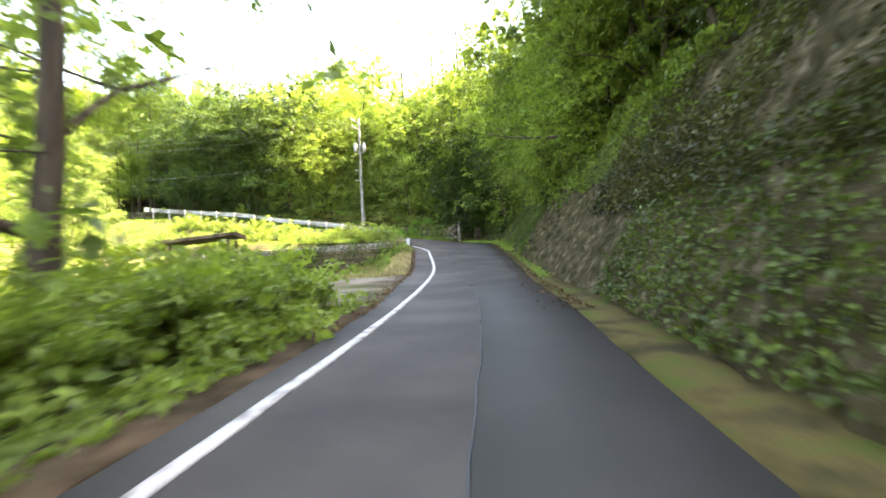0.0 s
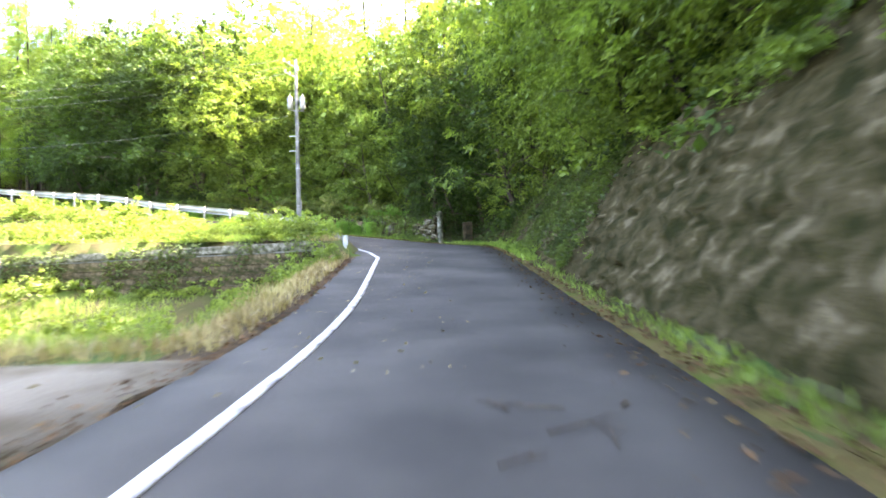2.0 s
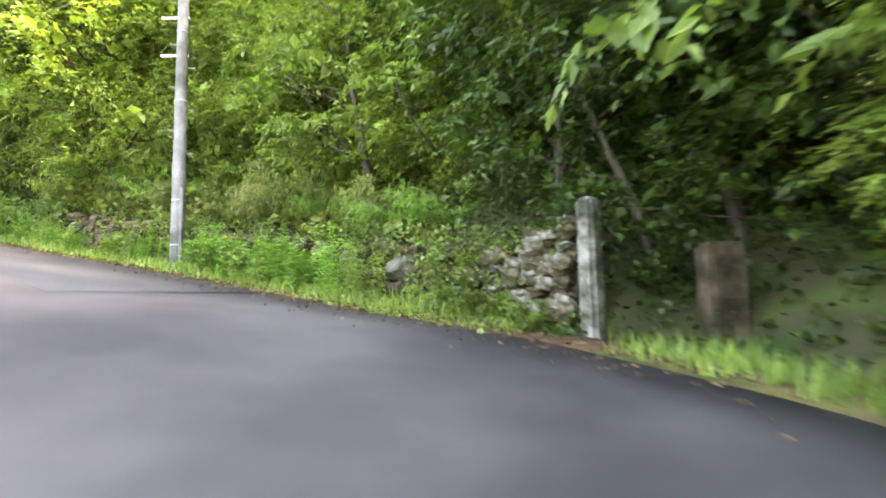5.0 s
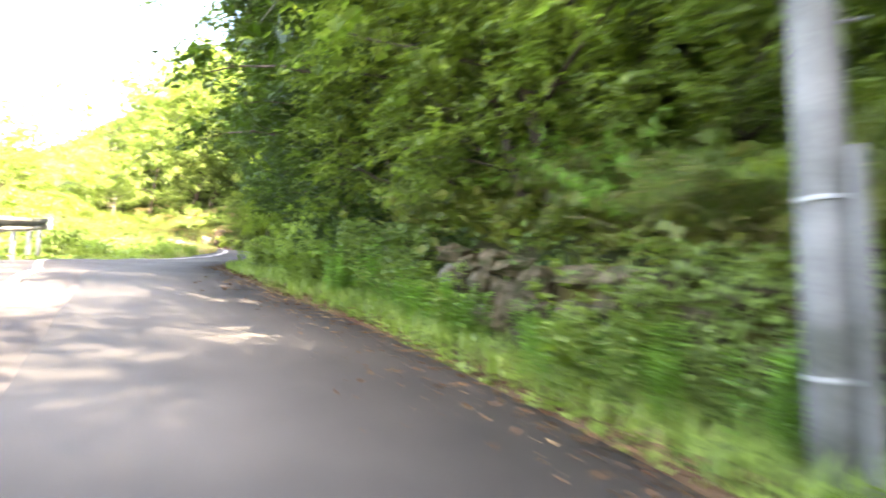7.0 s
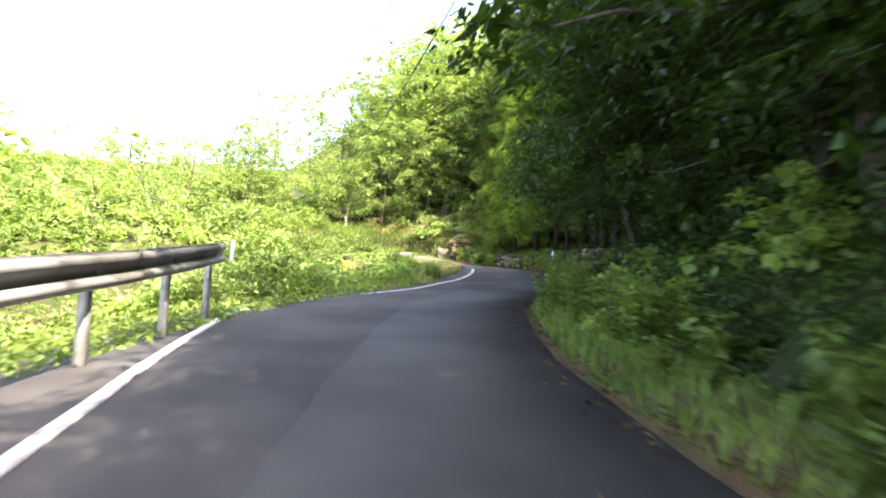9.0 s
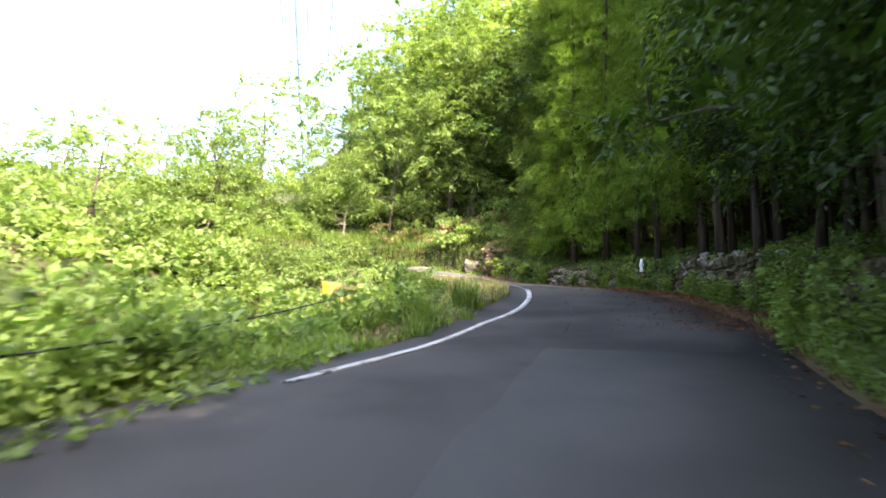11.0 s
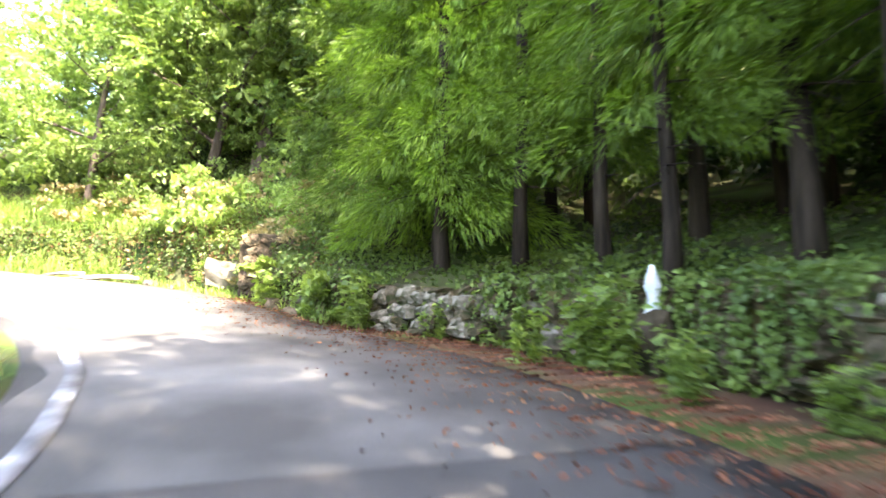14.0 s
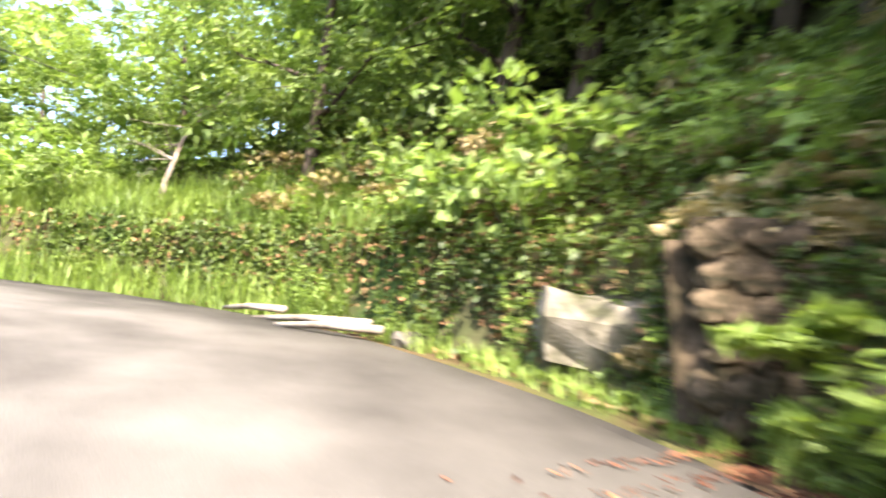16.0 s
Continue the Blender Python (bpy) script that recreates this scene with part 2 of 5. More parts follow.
def sprays(cen, sizes, axis_pt, rng, twigs, per, leaf, flat=0.6, width=0.42, droop=0.35):
    """Leaf sprays: twigs that leave each clump outwards and hang, with leaves on both sides."""
    n = len(cen) * twigs
    far = cen - axis_pt
    far = far / (np.linalg.norm(far, axis=1)[:, None] + 1e-9)
    tw = rng.normal(0, 0.62, (n, 3)) + np.repeat(far, twigs, 0) * (0.75, 0.75, 0.45)
    tw[:, 2] = tw[:, 2] * flat
    tw /= np.linalg.norm(tw, axis=1)[:, None] + 1e-9
    root = np.repeat(cen, twigs, 0) + rng.normal(0, 0.24, (n, 3)) * np.repeat(sizes, twigs)[:, None] * (1, 1, flat)
    long_ = np.repeat(sizes, twigs) * rng.uniform(0.6, 1.15, n)
    tw, root, long_ = np.repeat(tw, per, 0), np.repeat(root, per, 0), np.repeat(long_, per)
    u = np.tile((np.arange(per) + 0.7) / per, n)
    pos = root + tw * (long_ * u)[:, None]
    pos[:, 2] -= droop * long_ * u**2
    hang = tw - np.column_stack([0 * u, 0 * u, 2 * droop * u])
    side = np.cross(hang, np.array([0, 0, 1.0]))
    side /= np.linalg.norm(side, axis=1)[:, None] + 1e-9
    sign = np.tile(np.where(np.arange(per) % 2, 1.0, -1.0), n)
    way = hang * 0.75 + side * (sign * 0.85)[:, None]
    return leaves(pos + side * (sign * leaf * 0.3)[:, None], way, leaf, rng, width, 0.1, 0.22, 0.1)


# ---------------------------------------------------------------- the road's line
SPINE_A = [(-2.2, -60, -3.6), (-1.2, -30, -1.6), (-0.4, -10, -0.4), (0.04, 0, 0.06), (0.73, 8.74, 0.54), (1.12, 17.59, 1.02),
           (1.39, 26.36, 1.65), (1.17, 34.33, 2.59), (0.79, 42.05, 3.56), (0.06, 45.3, 4.03), (-2.05, 47.56, 4.55), (-4.48, 49.45, 5.03)]
SPINE_B = [(-7.05, 50.9, 5.51), (-9.9, 52.12, 6.0), (-12.86, 53.27, 6.49), (-15.45, 54.31, 6.95), (-18.06, 55.27, 7.37),
           (-22.01, 57.2, 7.82), (-25.89, 59.3, 8.22), (-30.06, 61.87, 8.7), (-32.08, 63.78, 9.02), (-34.09, 65.81, 9.31),
           (-36.11, 67.88, 9.66), (-38.31, 69.81, 10.03)]
SPINE_C = [(-40.61, 71.37, 10.45), (-42.92, 72.5, 10.86), (-45.34, 73.18, 11.19), (-48.02, 73.37, 11.48), (-50.44, 73.12, 11.79),
           (-54, 72.4, 12.48), (-57.3, 70.4, 13.0), (-59.4, 67, 13.4), (-60, 62.5, 13.75), (-59, 57, 14.1), (-56, 50, 14.6)]


def spline(points, n=14):
    s, out = np.array(points, float), []
    for i in range(len(s) - 1):
        a, b, c, d = s[max(i - 1, 0)], s[i], s[i + 1], s[min(i + 2, len(s) - 1)]
        u = np.linspace(0, 1, n, endpoint=False)[:, None]
        out.append(0.5 * (2 * b + (c - a) * u + (2 * a - 5 * b + 4 * c - d) * u**2 + (3 * b - a - 3 * c + d) * u**3))
    return np.concatenate(out + [s[-1:]])


RAW = spline(SPINE_A + SPINE_B + SPINE_C)
run = np.r_[0, np.cumsum(np.linalg.norm(np.diff(RAW[:, :2], axis=0), axis=1))]
run -= run[np.argmin(np.abs(RAW[:, 1]) + np.abs(RAW[:, 0]))]
STEP = 0.25
SS = np.arange(run[0], run[-1], STEP)
SP = np.stack([np.interp(SS, run, RAW[:, k]) for k in range(3)], 1)
ST = np.gradient(SP[:, :2], axis=0)
ST /= np.linalg.norm(ST, axis=1)[:, None]
SR = np.stack([ST[:, 1], -ST[:, 0]], 1)


def along(table):
    k = np.array(table, float)
    return np.interp(SS, k[:, 0], k[:, 1])


LINE = along([(-60, -1.9), (5, -1.89), (11, -1.8), (19, -1.71), (30, -1.73), (39, -1.82), (41.6, -2.25), (44.3, -2.9), (48, -3.2),
              (54, -2.4), (60, -1.6), (66.8, -1.5), (71.2, -2.41), (74, -3.05), (77.4, -3.8), (80, -3.6), (85.8, -2.63), (89, -2.45),
              (92, -2.0), (95, -1.58), (97, -1.33), (103, -1.31), (134, -1.5)])
LEFT = along([(-60, -2.3), (12, -2.4), (19, -2.7), (40, -2.8), (43, -3.2), (48, -3.6), (54, -2.9), (60, -2.4), (66, -2.4), (72, -3.9),
              (75, -4.5), (78, -4.9), (81, -4.4), (86, -3.3), (92, -3.1), (95, -2.2), (98, -1.7), (104, -1.7), (134, -2.2)])
RIGHT = along([(-60, 1.4), (6.6, 1.42), (11.7, 1.64), (20, 1.9), (24, 2.14), (33, 2.68), (37, 2.95), (45, 3.3), (47.5, 3.5), (50, 2.6),
               (54.6, 2.4), (57, 2.65), (61, 2.65), (64.4, 2.1), (70, 1.8), (73.4, 1.75), (78, 2.0), (84, 2.3), (90, 2.65), (98, 2.65),
               (103, 3.0), (108, 2.9), (134, 2.6)])
FOOT = along([(-60, 2.2), (8, 2.3), (14, 2.6), (24, 2.8), (32, 3.3), (40.5, 3.9), (44, 4.5), (46, 4.9), (50, 4.4), (58, 4.1), (66, 3.8), (74, 3.6),
              (82, 3.9), (90, 4.5), (99, 4.5), (102, 3.8), (105, 3.4), (112, 3.1), (134, 3.2)])
RISE = along([(-60, 5.5), (22, 5.5), (30, 3.6), (44, 2.6), (45.3, 0.1), (47.4, 0.1), (48.2, 1.2), (86, 1.2), (96, 1.2), (100, 0.9), (105, 0.85), (107, 1.2), (134, 1.2)])
LEAN = along([(-60, 0.62), (44, 0.62), (46, 0.12), (134, 0.12)])
HILL = along([(-60, 0.8), (44, 0.8), (45.5, 0.5), (47, 0.5), (48.5, 0.8), (52, 0.65), (62, 0.55), (72, 0.6), (80, 0.6), (87, 0.32), (103, 0.32), (107, 0.9), (113, 0.85), (117, 0.3), (134, 0.12)])
SETBACK = along([(-60, 0.3), (45, 0.3), (46, 0.55), (134, 0.55)])
FLAT = along([(-60, 1.0), (12.4, 1.0), (13.4, 14), (24, 14), (25.5, 1.0), (60, 0.9), (80, 0.7), (95, 0.8), (99, 3.2), (107, 3.2), (112, 1.5), (134, 1.5)])


def on_road(s, d, up=0.0):
    """The place at s metres along the road and d to the right of its line."""
    i = min(max(int(round((s - SS[0]) / STEP)), 0), len(SS) - 1)
    return Vector((SP[i, 0] + SR[i, 0] * d, SP[i, 1] + SR[i, 1] * d, SP[i, 2] + up))


def index(s):
    return min(max(int(round((s - SS[0]) / STEP)), 0), len(SS) - 1)


def heading(s):
    i = index(s)
    return math.degrees(math.atan2(ST[i, 1], ST[i, 0]))


def swell(x, y, k=1.0):
    return (np.sin(x * 0.31 * k + 1.3) * np.cos(y * 0.27 * k + 0.4) + 0.5 * np.sin(x * 0.83 * k - y * 0.71 * k + 2.0) + 0.35 * np.sin(x * 1.9 * k + y * 1.3 * k))


SHELF_Y = lambda x: 39.3 - (x + 3.0) * 0.273  # noqa: E731


def terrain(x, y):
    """The ground's height."""
    x, y = np.asarray(x, float).ravel(), np.asarray(y, float).ravel()
    out = np.empty(len(x))
    half = index(45)
    for a in range(0, len(x), 4000):
        px, py = x[a : a + 4000], y[a : a + 4000]
        d2 = (px[:, None] - SP[None, :, 0]) ** 2 + (py[:, None] - SP[None, :, 1]) ** 2
        i = d2.argmin(1)
        far = np.sqrt(d2[np.arange(len(px)), i])
        d = (px - SP[i, 0]) * SR[i, 0] + (py - SP[i, 1]) * SR[i, 1]
        side = np.where(d >= 0, far, -far)
        zr = SP[i, 2]
        # uphill side
        r = side - FOOT[i] - SETBACK[i]
        back = RISE[i] * LEAN[i] + 0.05
        up = zr - 0.05 + np.clip(r / back, 0, 1) * RISE[i] + np.minimum(np.maximum(r - back, 0) * HILL[i], 26) + np.where(r > 0.3, 0.12, 0.03) * swell(px, py)
        # downhill side
        best = np.full(len(px), -1e9)
        for lo, hi in ((0, half), (half, len(SS))):
            k = d2[:, lo:hi].argmin(1) + lo
            f = np.sqrt(d2[np.arange(len(px)), k])
            fall = 0.85 if lo == 0 else 0.5
            best = np.maximum(best, SP[k, 2] - 0.06 - fall * np.maximum(0, f + LEFT[k] - FLAT[k]))
        shelf = 0.75 - np.maximum(0, -px - 22) * 0.12
        shelf = np.minimum(shelf, zr + 0.5) + 0.05 * swell(px, py)
        shelf = np.where(py < 16, np.minimum(zr - 0.1, shelf), shelf)
        north = (py > SHELF_Y(px) + 0.85) & (px > -26) & (px < -2.5) & (py < 56)
        bank = 3.9 - (px + 3) * 0.04 + (py - SHELF_Y(px)) * 0.12
        shelf = np.where(north, np.maximum(bank, shelf), shelf)
        low = np.where((px < -24) | (py > 48), np.maximum(best, 4.0 + np.clip((-px - 40) * 0.12, 0, 30) + 0.4 * swell(px, py, 0.3)), np.maximum(best, shelf))
        down = low
        dist = np.hypot(px + 30, py - 50)
        down = down + np.clip(dist - 75, 0, 260) * 0.05
        z = np.where(side > 0, up, down)
        inside = (side > LEFT[i]) & (side < RIGHT[i])
        out[a : a + 4000] = np.where(inside, zr - 0.08, z)
    return out


def ground_at(x, y):
    return float(terrain([x], [y])[0])


def ribbon(s0, s1, a, b, up, thick=0.05, cols=4, wobble=0.0, crown=0.0):
    """A slab along the road between the offsets a and b (numbers or tables along the road)."""
    i0, i1 = index(s0), index(s1)
    k = np.arange(i0, i1 + 1)
    a, b = (np.full(len(SS), v) if np.isscalar(v) else v for v in (a, b))
    wob = wobble * np.sin(SS[k] * 2.3) * np.cos(SS[k] * 0.9 + 1)
    rows = []
    for c in range(cols + 1):
        u = c / cols
        d = a[k] * (1 - u) + b[k] * u + (wob if c in (0, cols) else 0)
        rows.append(np.stack([SP[k, 0] + SR[k, 0] * d, SP[k, 1] + SR[k, 1] * d, SP[k, 2] + up + crown * (1 - (2 * u - 1) ** 2)], 1))
    n = len(k)
    top = np.concatenate(rows)
    low = np.concatenate([rows[0], rows[-1]]) - (0, 0, thick)
    v = np.concatenate([top, low])
    f = []
    m = len(top)
    for c in range(cols):
        for j in range(n - 1):
            f.append((c * n + j, c * n + j + 1, (c + 1) * n + j + 1, (c + 1) * n + j)[::-1])
    for j in range(n - 1):
        f.append((m + j, m + j + 1, j + 1, j)[::-1])
        f.append((cols * n + j, cols * n + j + 1, m + n + j + 1, m + n + j)[::-1])
    return v, np.array(f)


# ---------------------------------------------------------------- ground, road
def axis(lo, hi, step, reach):
    mid = list(np.arange(lo, hi, step))
    out, w, s = [], step, 0.0
    while s < reach:
        w *= 1.35
        s += w
        out.append(s)
    return np.array([lo - v for v in out[::-1]] + mid + [mid[-1] + v for v in out])


gx, gy = axis(-74, 24, 0.6, 2500), axis(-24, 96, 0.6, 2500)
GX, GY = np.meshgrid(gx, gy)
GZ = terrain(GX, GY)
nx, ny = len(gx), len(gy)
gi = np.arange(nx * ny).reshape(ny, nx)
gf = np.stack([gi[:-1, :-1], gi[:-1, 1:], gi[1:, 1:], gi[1:, :-1]], -1).reshape(-1, 4)
ground = part("ground", (np.stack([GX.ravel(), GY.ravel(), GZ], 1), gf), "ground", smooth=True)
tagged(ground, "earth and moss ground of a wooded hillside", "ground", kind="structure")
road = part("road", ribbon(-60, 133, LEFT, RIGHT, 0.0, 0.2, 6, crown=0.02), "asphalt", smooth=True)
tagged(road, "weathered dark asphalt of a narrow mountain road", "road", kind="structure")


def flat_strip(name, s0, s1, a, b, mat, label, category, up=0.024, wobble=0.0, cols=2):
    ob = part(name, ribbon(s0, s1, a, b, up, 0.02, cols, wobble), mat, smooth=True)
    return tagged(ob, label, category, kind="structure")


flat_strip("road_patch", -60, 16.6, -0.12, RIGHT - 0.04, "asphalt_new", "newer dark asphalt patch along the lane", "road", up=0.026, wobble=0.02)
flat_strip("road_patch", 52, 86, -0.75, RIGHT - 0.3, "asphalt_old", "paler worn asphalt patch along the lane", "road", up=0.026, wobble=0.03)
# the last bend's sunlit road, its brightness painted as a paler surface
flat_strip("road_patch", 97.5, 130, LEFT + 0.12, RIGHT - 0.12, "asphalt_sunlit", "asphalt of the last bend, made pale for the sun on it", "road", up=0.024, wobble=0.1)
flat_strip("road_crack", 87.6, 93.8, LINE * 0 - 0.72, LINE * 0 - 0.708, "dark", "thin dark crack along the asphalt", "crack", up=0.024, wobble=0.02)
flat_strip("road_crack", -30, 16.5, LINE * 0 - 0.14, LINE * 0 - 0.12, "dark", "dark joint along the asphalt patch", "crack", up=0.0285, wobble=0.02)
flat_strip("road_line", -60, 47, LINE - 0.07, LINE + 0.07, "paint", "worn white edge line on the asphalt", "road marking", up=0.030, wobble=0.006)
flat_strip("road_line", 61, 80.5, LINE - 0.07, LINE + 0.07, "paint", "worn white edge line on the asphalt", "road marking", up=0.030, wobble=0.006)
flat_strip("road_line", 83, 96.6, LINE - 0.07, LINE + 0.07, "paint", "worn white edge line on the asphalt", "road marking", up=0.030, wobble=0.006)
flat_strip("road_line", 96.6, 106, LINE - 0.07, LINE + 0.07, "paint_worn", "faded remains of the white edge line", "road marking", up=0.032, wobble=0.02)
flat_strip("verge", -60, 46, RIGHT, FOOT + 0.15, "moss", "mossy gutter strip with leaf litter under the wall", "verge", up=-0.01, wobble=0.05)
flat_strip("verge", 46, 133, RIGHT, FOOT + 0.1, "verge", "earth verge with dead leaves beside the road", "verge", up=-0.02, wobble=0.08)
flat_strip("verge", -60, 46, LEFT - 0.8, LEFT, "soil", "bare brown soil verge", "verge", up=-0.02, wobble=0.12)


def wall_strip(name, s0, s1, height, lean, thick, mat, label, rough=0.06, cell=0.3, foot=None):
    """A leaning wall along the uphill side, with a bumpy face."""
    foot = FOOT if foot is None else foot
    k = np.arange(index(s0), index(s1) + 1)
    hi = np.asarray(height)[k]
    rows = int(max(hi) / cell) + 1
    rng = np.random.default_rng(5)
    vs = []
    relief = np.zeros((rows + 1, len(k)))
    for times, gain in ((0, 0.3), (2, 0.5), (10, 0.5), (40, 1.4)):
        g = rng.normal(0, rough * gain, relief.shape)
        for _ in range(times):
            g = (g + np.roll(g, 1, 0) + np.roll(g, -1, 0) + np.roll(g, 1, 1) + np.roll(g, -1, 1)) / 5
        relief += g
    for r in range(rows + 1):
        u = r / rows
        z = -0.3 + (hi + 0.3) * u
        d = foot[k] + np.maximum(z, 0) * lean
        x, y = SP[k, 0] + SR[k, 0] * d, SP[k, 1] + SR[k, 1] * d
        b = relief[r]
        vs.append(np.stack([x + SR[k, 0] * b, y + SR[k, 1] * b, SP[k, 2] + z], 1))
    for extra in (0, 1):
        d = foot[k] + hi * lean + thick
        z = hi - 0.02 if extra == 0 else -0.3 + 0 * hi
        vs.append(np.stack([SP[k, 0] + SR[k, 0] * d, SP[k, 1] + SR[k, 1] * d, SP[k, 2] + z], 1))
    n = len(k)
    f = [(r * n + j, r * n + j + 1, (r + 1) * n + j + 1, (r + 1) * n + j) for r in range(len(vs) - 1) for j in range(n - 1)]
    ob = part(name, (np.concatenate(vs), np.array(f)), mat, smooth=True)
    return tagged(ob, label, "wall", kind="structure")


flat_strip("lay_by", 12.6, 24.2, -13.0, LEFT - 0.0, "gravel", "pale gravel lay-by joining the road", "gravel", up=-0.012, wobble=0.25, cols=5)
wall_strip("retaining_wall", -40, 45.2, RISE, 0.62, 0.4, "shotcrete", "moss-stained sprayed concrete retaining wall", rough=0.2, cell=0.16)


# ---------------------------------------------------------------- plants
def cores(cen, sizes, rng, each=5, flat=0.6):
    """Broad inner leaves that close the middle of each clump."""
    way = rng.normal(0, 1, (len(cen) * each, 3))
    big = np.repeat(sizes, each)
    pos = np.repeat(cen, each, 0) + way * 0.26 * big[:, None] * (1, 1, flat) - np.column_stack([0 * big, 0 * big, 0.12 * big])
    v, f = leaves(pos * 0, way / np.linalg.norm(way, axis=1)[:, None], 1.0, rng, 0.75, 0.2, 0.3)
    return v * np.repeat(big * 0.42, 4)[:, None] + np.repeat(pos, 4, 0), f


def branch(rng, base, way, length, r0, bend=0.35, n=6, lift=0.0):
    """Points and radii of one bending limb."""
    p, d = np.array(base, float), np.array(way, float)
    pts, rad = [p.copy()], [r0]
    for k in range(n):
        d = d + rng.normal(0, bend / n, 3) + (0, 0, lift / n)
        d /= np.linalg.norm(d)
        p = p + d * length / n
        pts.append(p.copy()), rad.append(r0 * (1 - 0.85 * (k + 1) / n))
    return np.array(pts), np.array(rad)


def broadleaf(name, seed, height, crown_r, crown_low, mat, leaf=0.2, clumps=150, per=42, lean=0.0, label="", at=None, bark="bark", flat=0.42):
    """A broad-leaved tree: trunk with limbs, and a crown of leaf clumps with gaps."""
    rng = np.random.default_rng(seed)
    tree = thing(name, at, label, "tree", "trees")
    trunk, rad = branch(rng, (0, 0, -0.4), (lean, 0.05, 1), height * 0.82, 0.028 * height * 0.5 + 0.06, 0.5, 9, 0.3)
    tubes = [tube(trunk, np.maximum(rad, 0.02), 8)]
    tips = []
    for k in range(9):
        u = 0.25 + 0.7 * k / 8
        i = int(u * 9)
        a = rng.uniform(0, 6.28)
        way = np.array([math.cos(a), math.sin(a), rng.uniform(0.1, 0.7)])
        pts, r = branch(rng, trunk[i], way / np.linalg.norm(way), crown_r * rng.uniform(0.7, 1.05), rad[i] * 0.5, 0.7, 5, 0.25)
        tubes.append(tube(pts, np.maximum(r, 0.012), 3))
        tips += [p for p in pts[2:]]
        for j in (2, 4):
            w2 = rng.normal(0, 1, 3)
            w2[2] = abs(w2[2]) * 0.3
            p2, r2 = branch(rng, pts[j], w2 / np.linalg.norm(w2), crown_r * 0.45, r[j] * 0.6, 0.6, 3, 0.1)
            tubes.append(tube(p2, np.maximum(r2, 0.008), 3))
            tips += [p for p in p2[1:]]
    tips = np.array(tips)
    part("trunk", joined(tubes), bark, tree, smooth=True)
    # clumps: flat pads of leaves at the tips and on an uneven shell
    cz = (height + crown_low) / 2
    shell = rng.normal(0, 1, (clumps, 3))
    shell /= np.linalg.norm(shell, axis=1)[:, None]
    lump = 1 + 0.22 * np.sin(shell[:, 0] * 4 + seed) * np.cos(shell[:, 1] * 5) + 0.12 * np.sin(shell[:, 2] * 7 + seed)
    rr = rng.uniform(0.5, 1.0, clumps) ** 0.5 * lump
    c1 = shell * rr[:, None] * (crown_r, crown_r, (height - crown_low) / 2) + (trunk[5, 0], trunk[5, 1], cz)
    c2 = tips[rng.integers(0, len(tips), clumps // 5)] + rng.normal(0, 0.25, (clumps // 5, 3))
    cen = np.concatenate([c1, c2])
    axis_pt = np.array([trunk[5, 0], trunk[5, 1], cz])
    sizes = rng.uniform(0.55, 1.25, len(cen)) * crown_r * 0.24
    twigs = max(3, per // 8)
    outer = sprays(cen, sizes * 1.12, axis_pt, rng, twigs, 8, leaf, flat * 1.3)
    foliage("crown", outer, cores(cen, sizes * 0.8, rng, 7, flat), mat, tree)
    return tree


def cedar_tree(name, seed, height, low, radius, at, label, clumps=75, per=120, blade=0.19):
    """A straight cedar: trunk, thin limbs, and plump drooping clumps of needle sprays."""
    rng = np.random.default_rng(seed)
    tree = thing(name, at, label, "tree", "cedars")
    zs = np.linspace(-0.5, height, 12)
    sway = np.cumsum(rng.normal(0, 0.03, (12, 2)), 0)
    rad = 0.125 * (1 - zs / height * 0.9) + 0.02
    rad[0] *= 1.3
    tubes = [tube(np.column_stack([sway, zs]), rad, 9)]
    cen, way, size = [], [], []
    for k in range(clumps):
        u = ((k + rng.uniform(0, 1)) / clumps) ** 1.15
        z = low + (height - low) * u
        reach = radius * (1 - u) ** 0.5 * rng.uniform(0.5, 1.15) + 0.1
        a = k * 2.4 + rng.normal(0, 0.35)
        cen.append((math.cos(a) * reach, math.sin(a) * reach, z - 0.25 * reach))
        way.append((math.cos(a), math.sin(a), -0.55))
        size.append(rng.uniform(0.36, 0.62) * (1 - 0.25 * u))
        if k % 9 == 0:
            p, r = branch(rng, (0, 0, z), (math.cos(a), math.sin(a), 0.1), reach, 0.03, 0.3, 3, -0.5)
            tubes.append(tube(p, np.maximum(r, 0.006), 3))
    for k in range(9):
        a, z = rng.uniform(0, 6.28), rng.uniform(1.5, max(low, 2.5))
        p, r = branch(rng, (0, 0, z), (math.cos(a), math.sin(a), -0.15), rng.uniform(0.5, 1.3), 0.02, 0.4, 3, -0.2)
        tubes.append(tube(p, np.maximum(r, 0.005), 3))
    part("trunk", joined(tubes), "cedar_bark", tree, smooth=True)
    cen, way, size = np.array(cen), np.array(way), np.array(size)
    nor = rng.normal(0, 1, (clumps * per, 3))
    nor /= np.linalg.norm(nor, axis=1)[:, None]
    big = np.repeat(size, per)[:, None]
    hang = np.repeat(way, per, 0)
    deep = rng.uniform(0.3, 1.0, (len(nor), 1)) ** 0.35
    ridge = 1 + 0.2 * np.sin(np.arctan2(nor[:, 1:2], nor[:, :1]) * 5 + np.repeat(np.arange(clumps), per)[:, None])
    pos = np.repeat(cen, per, 0) + nor * big * deep * ridge * (1, 1, 0.8) + hang * (nor * hang).sum(1)[:, None] * big * 0.6
    out = nor * 0.65 + hang * (0.7, 0.7, 1.1)
    foliage("foliage", leaves(pos, out, blade, rng, 0.13, 0.0, 0.12, 0.04), cores(cen, size * 0.5, rng, 4, 0.9), "cedar", tree)
    return tree


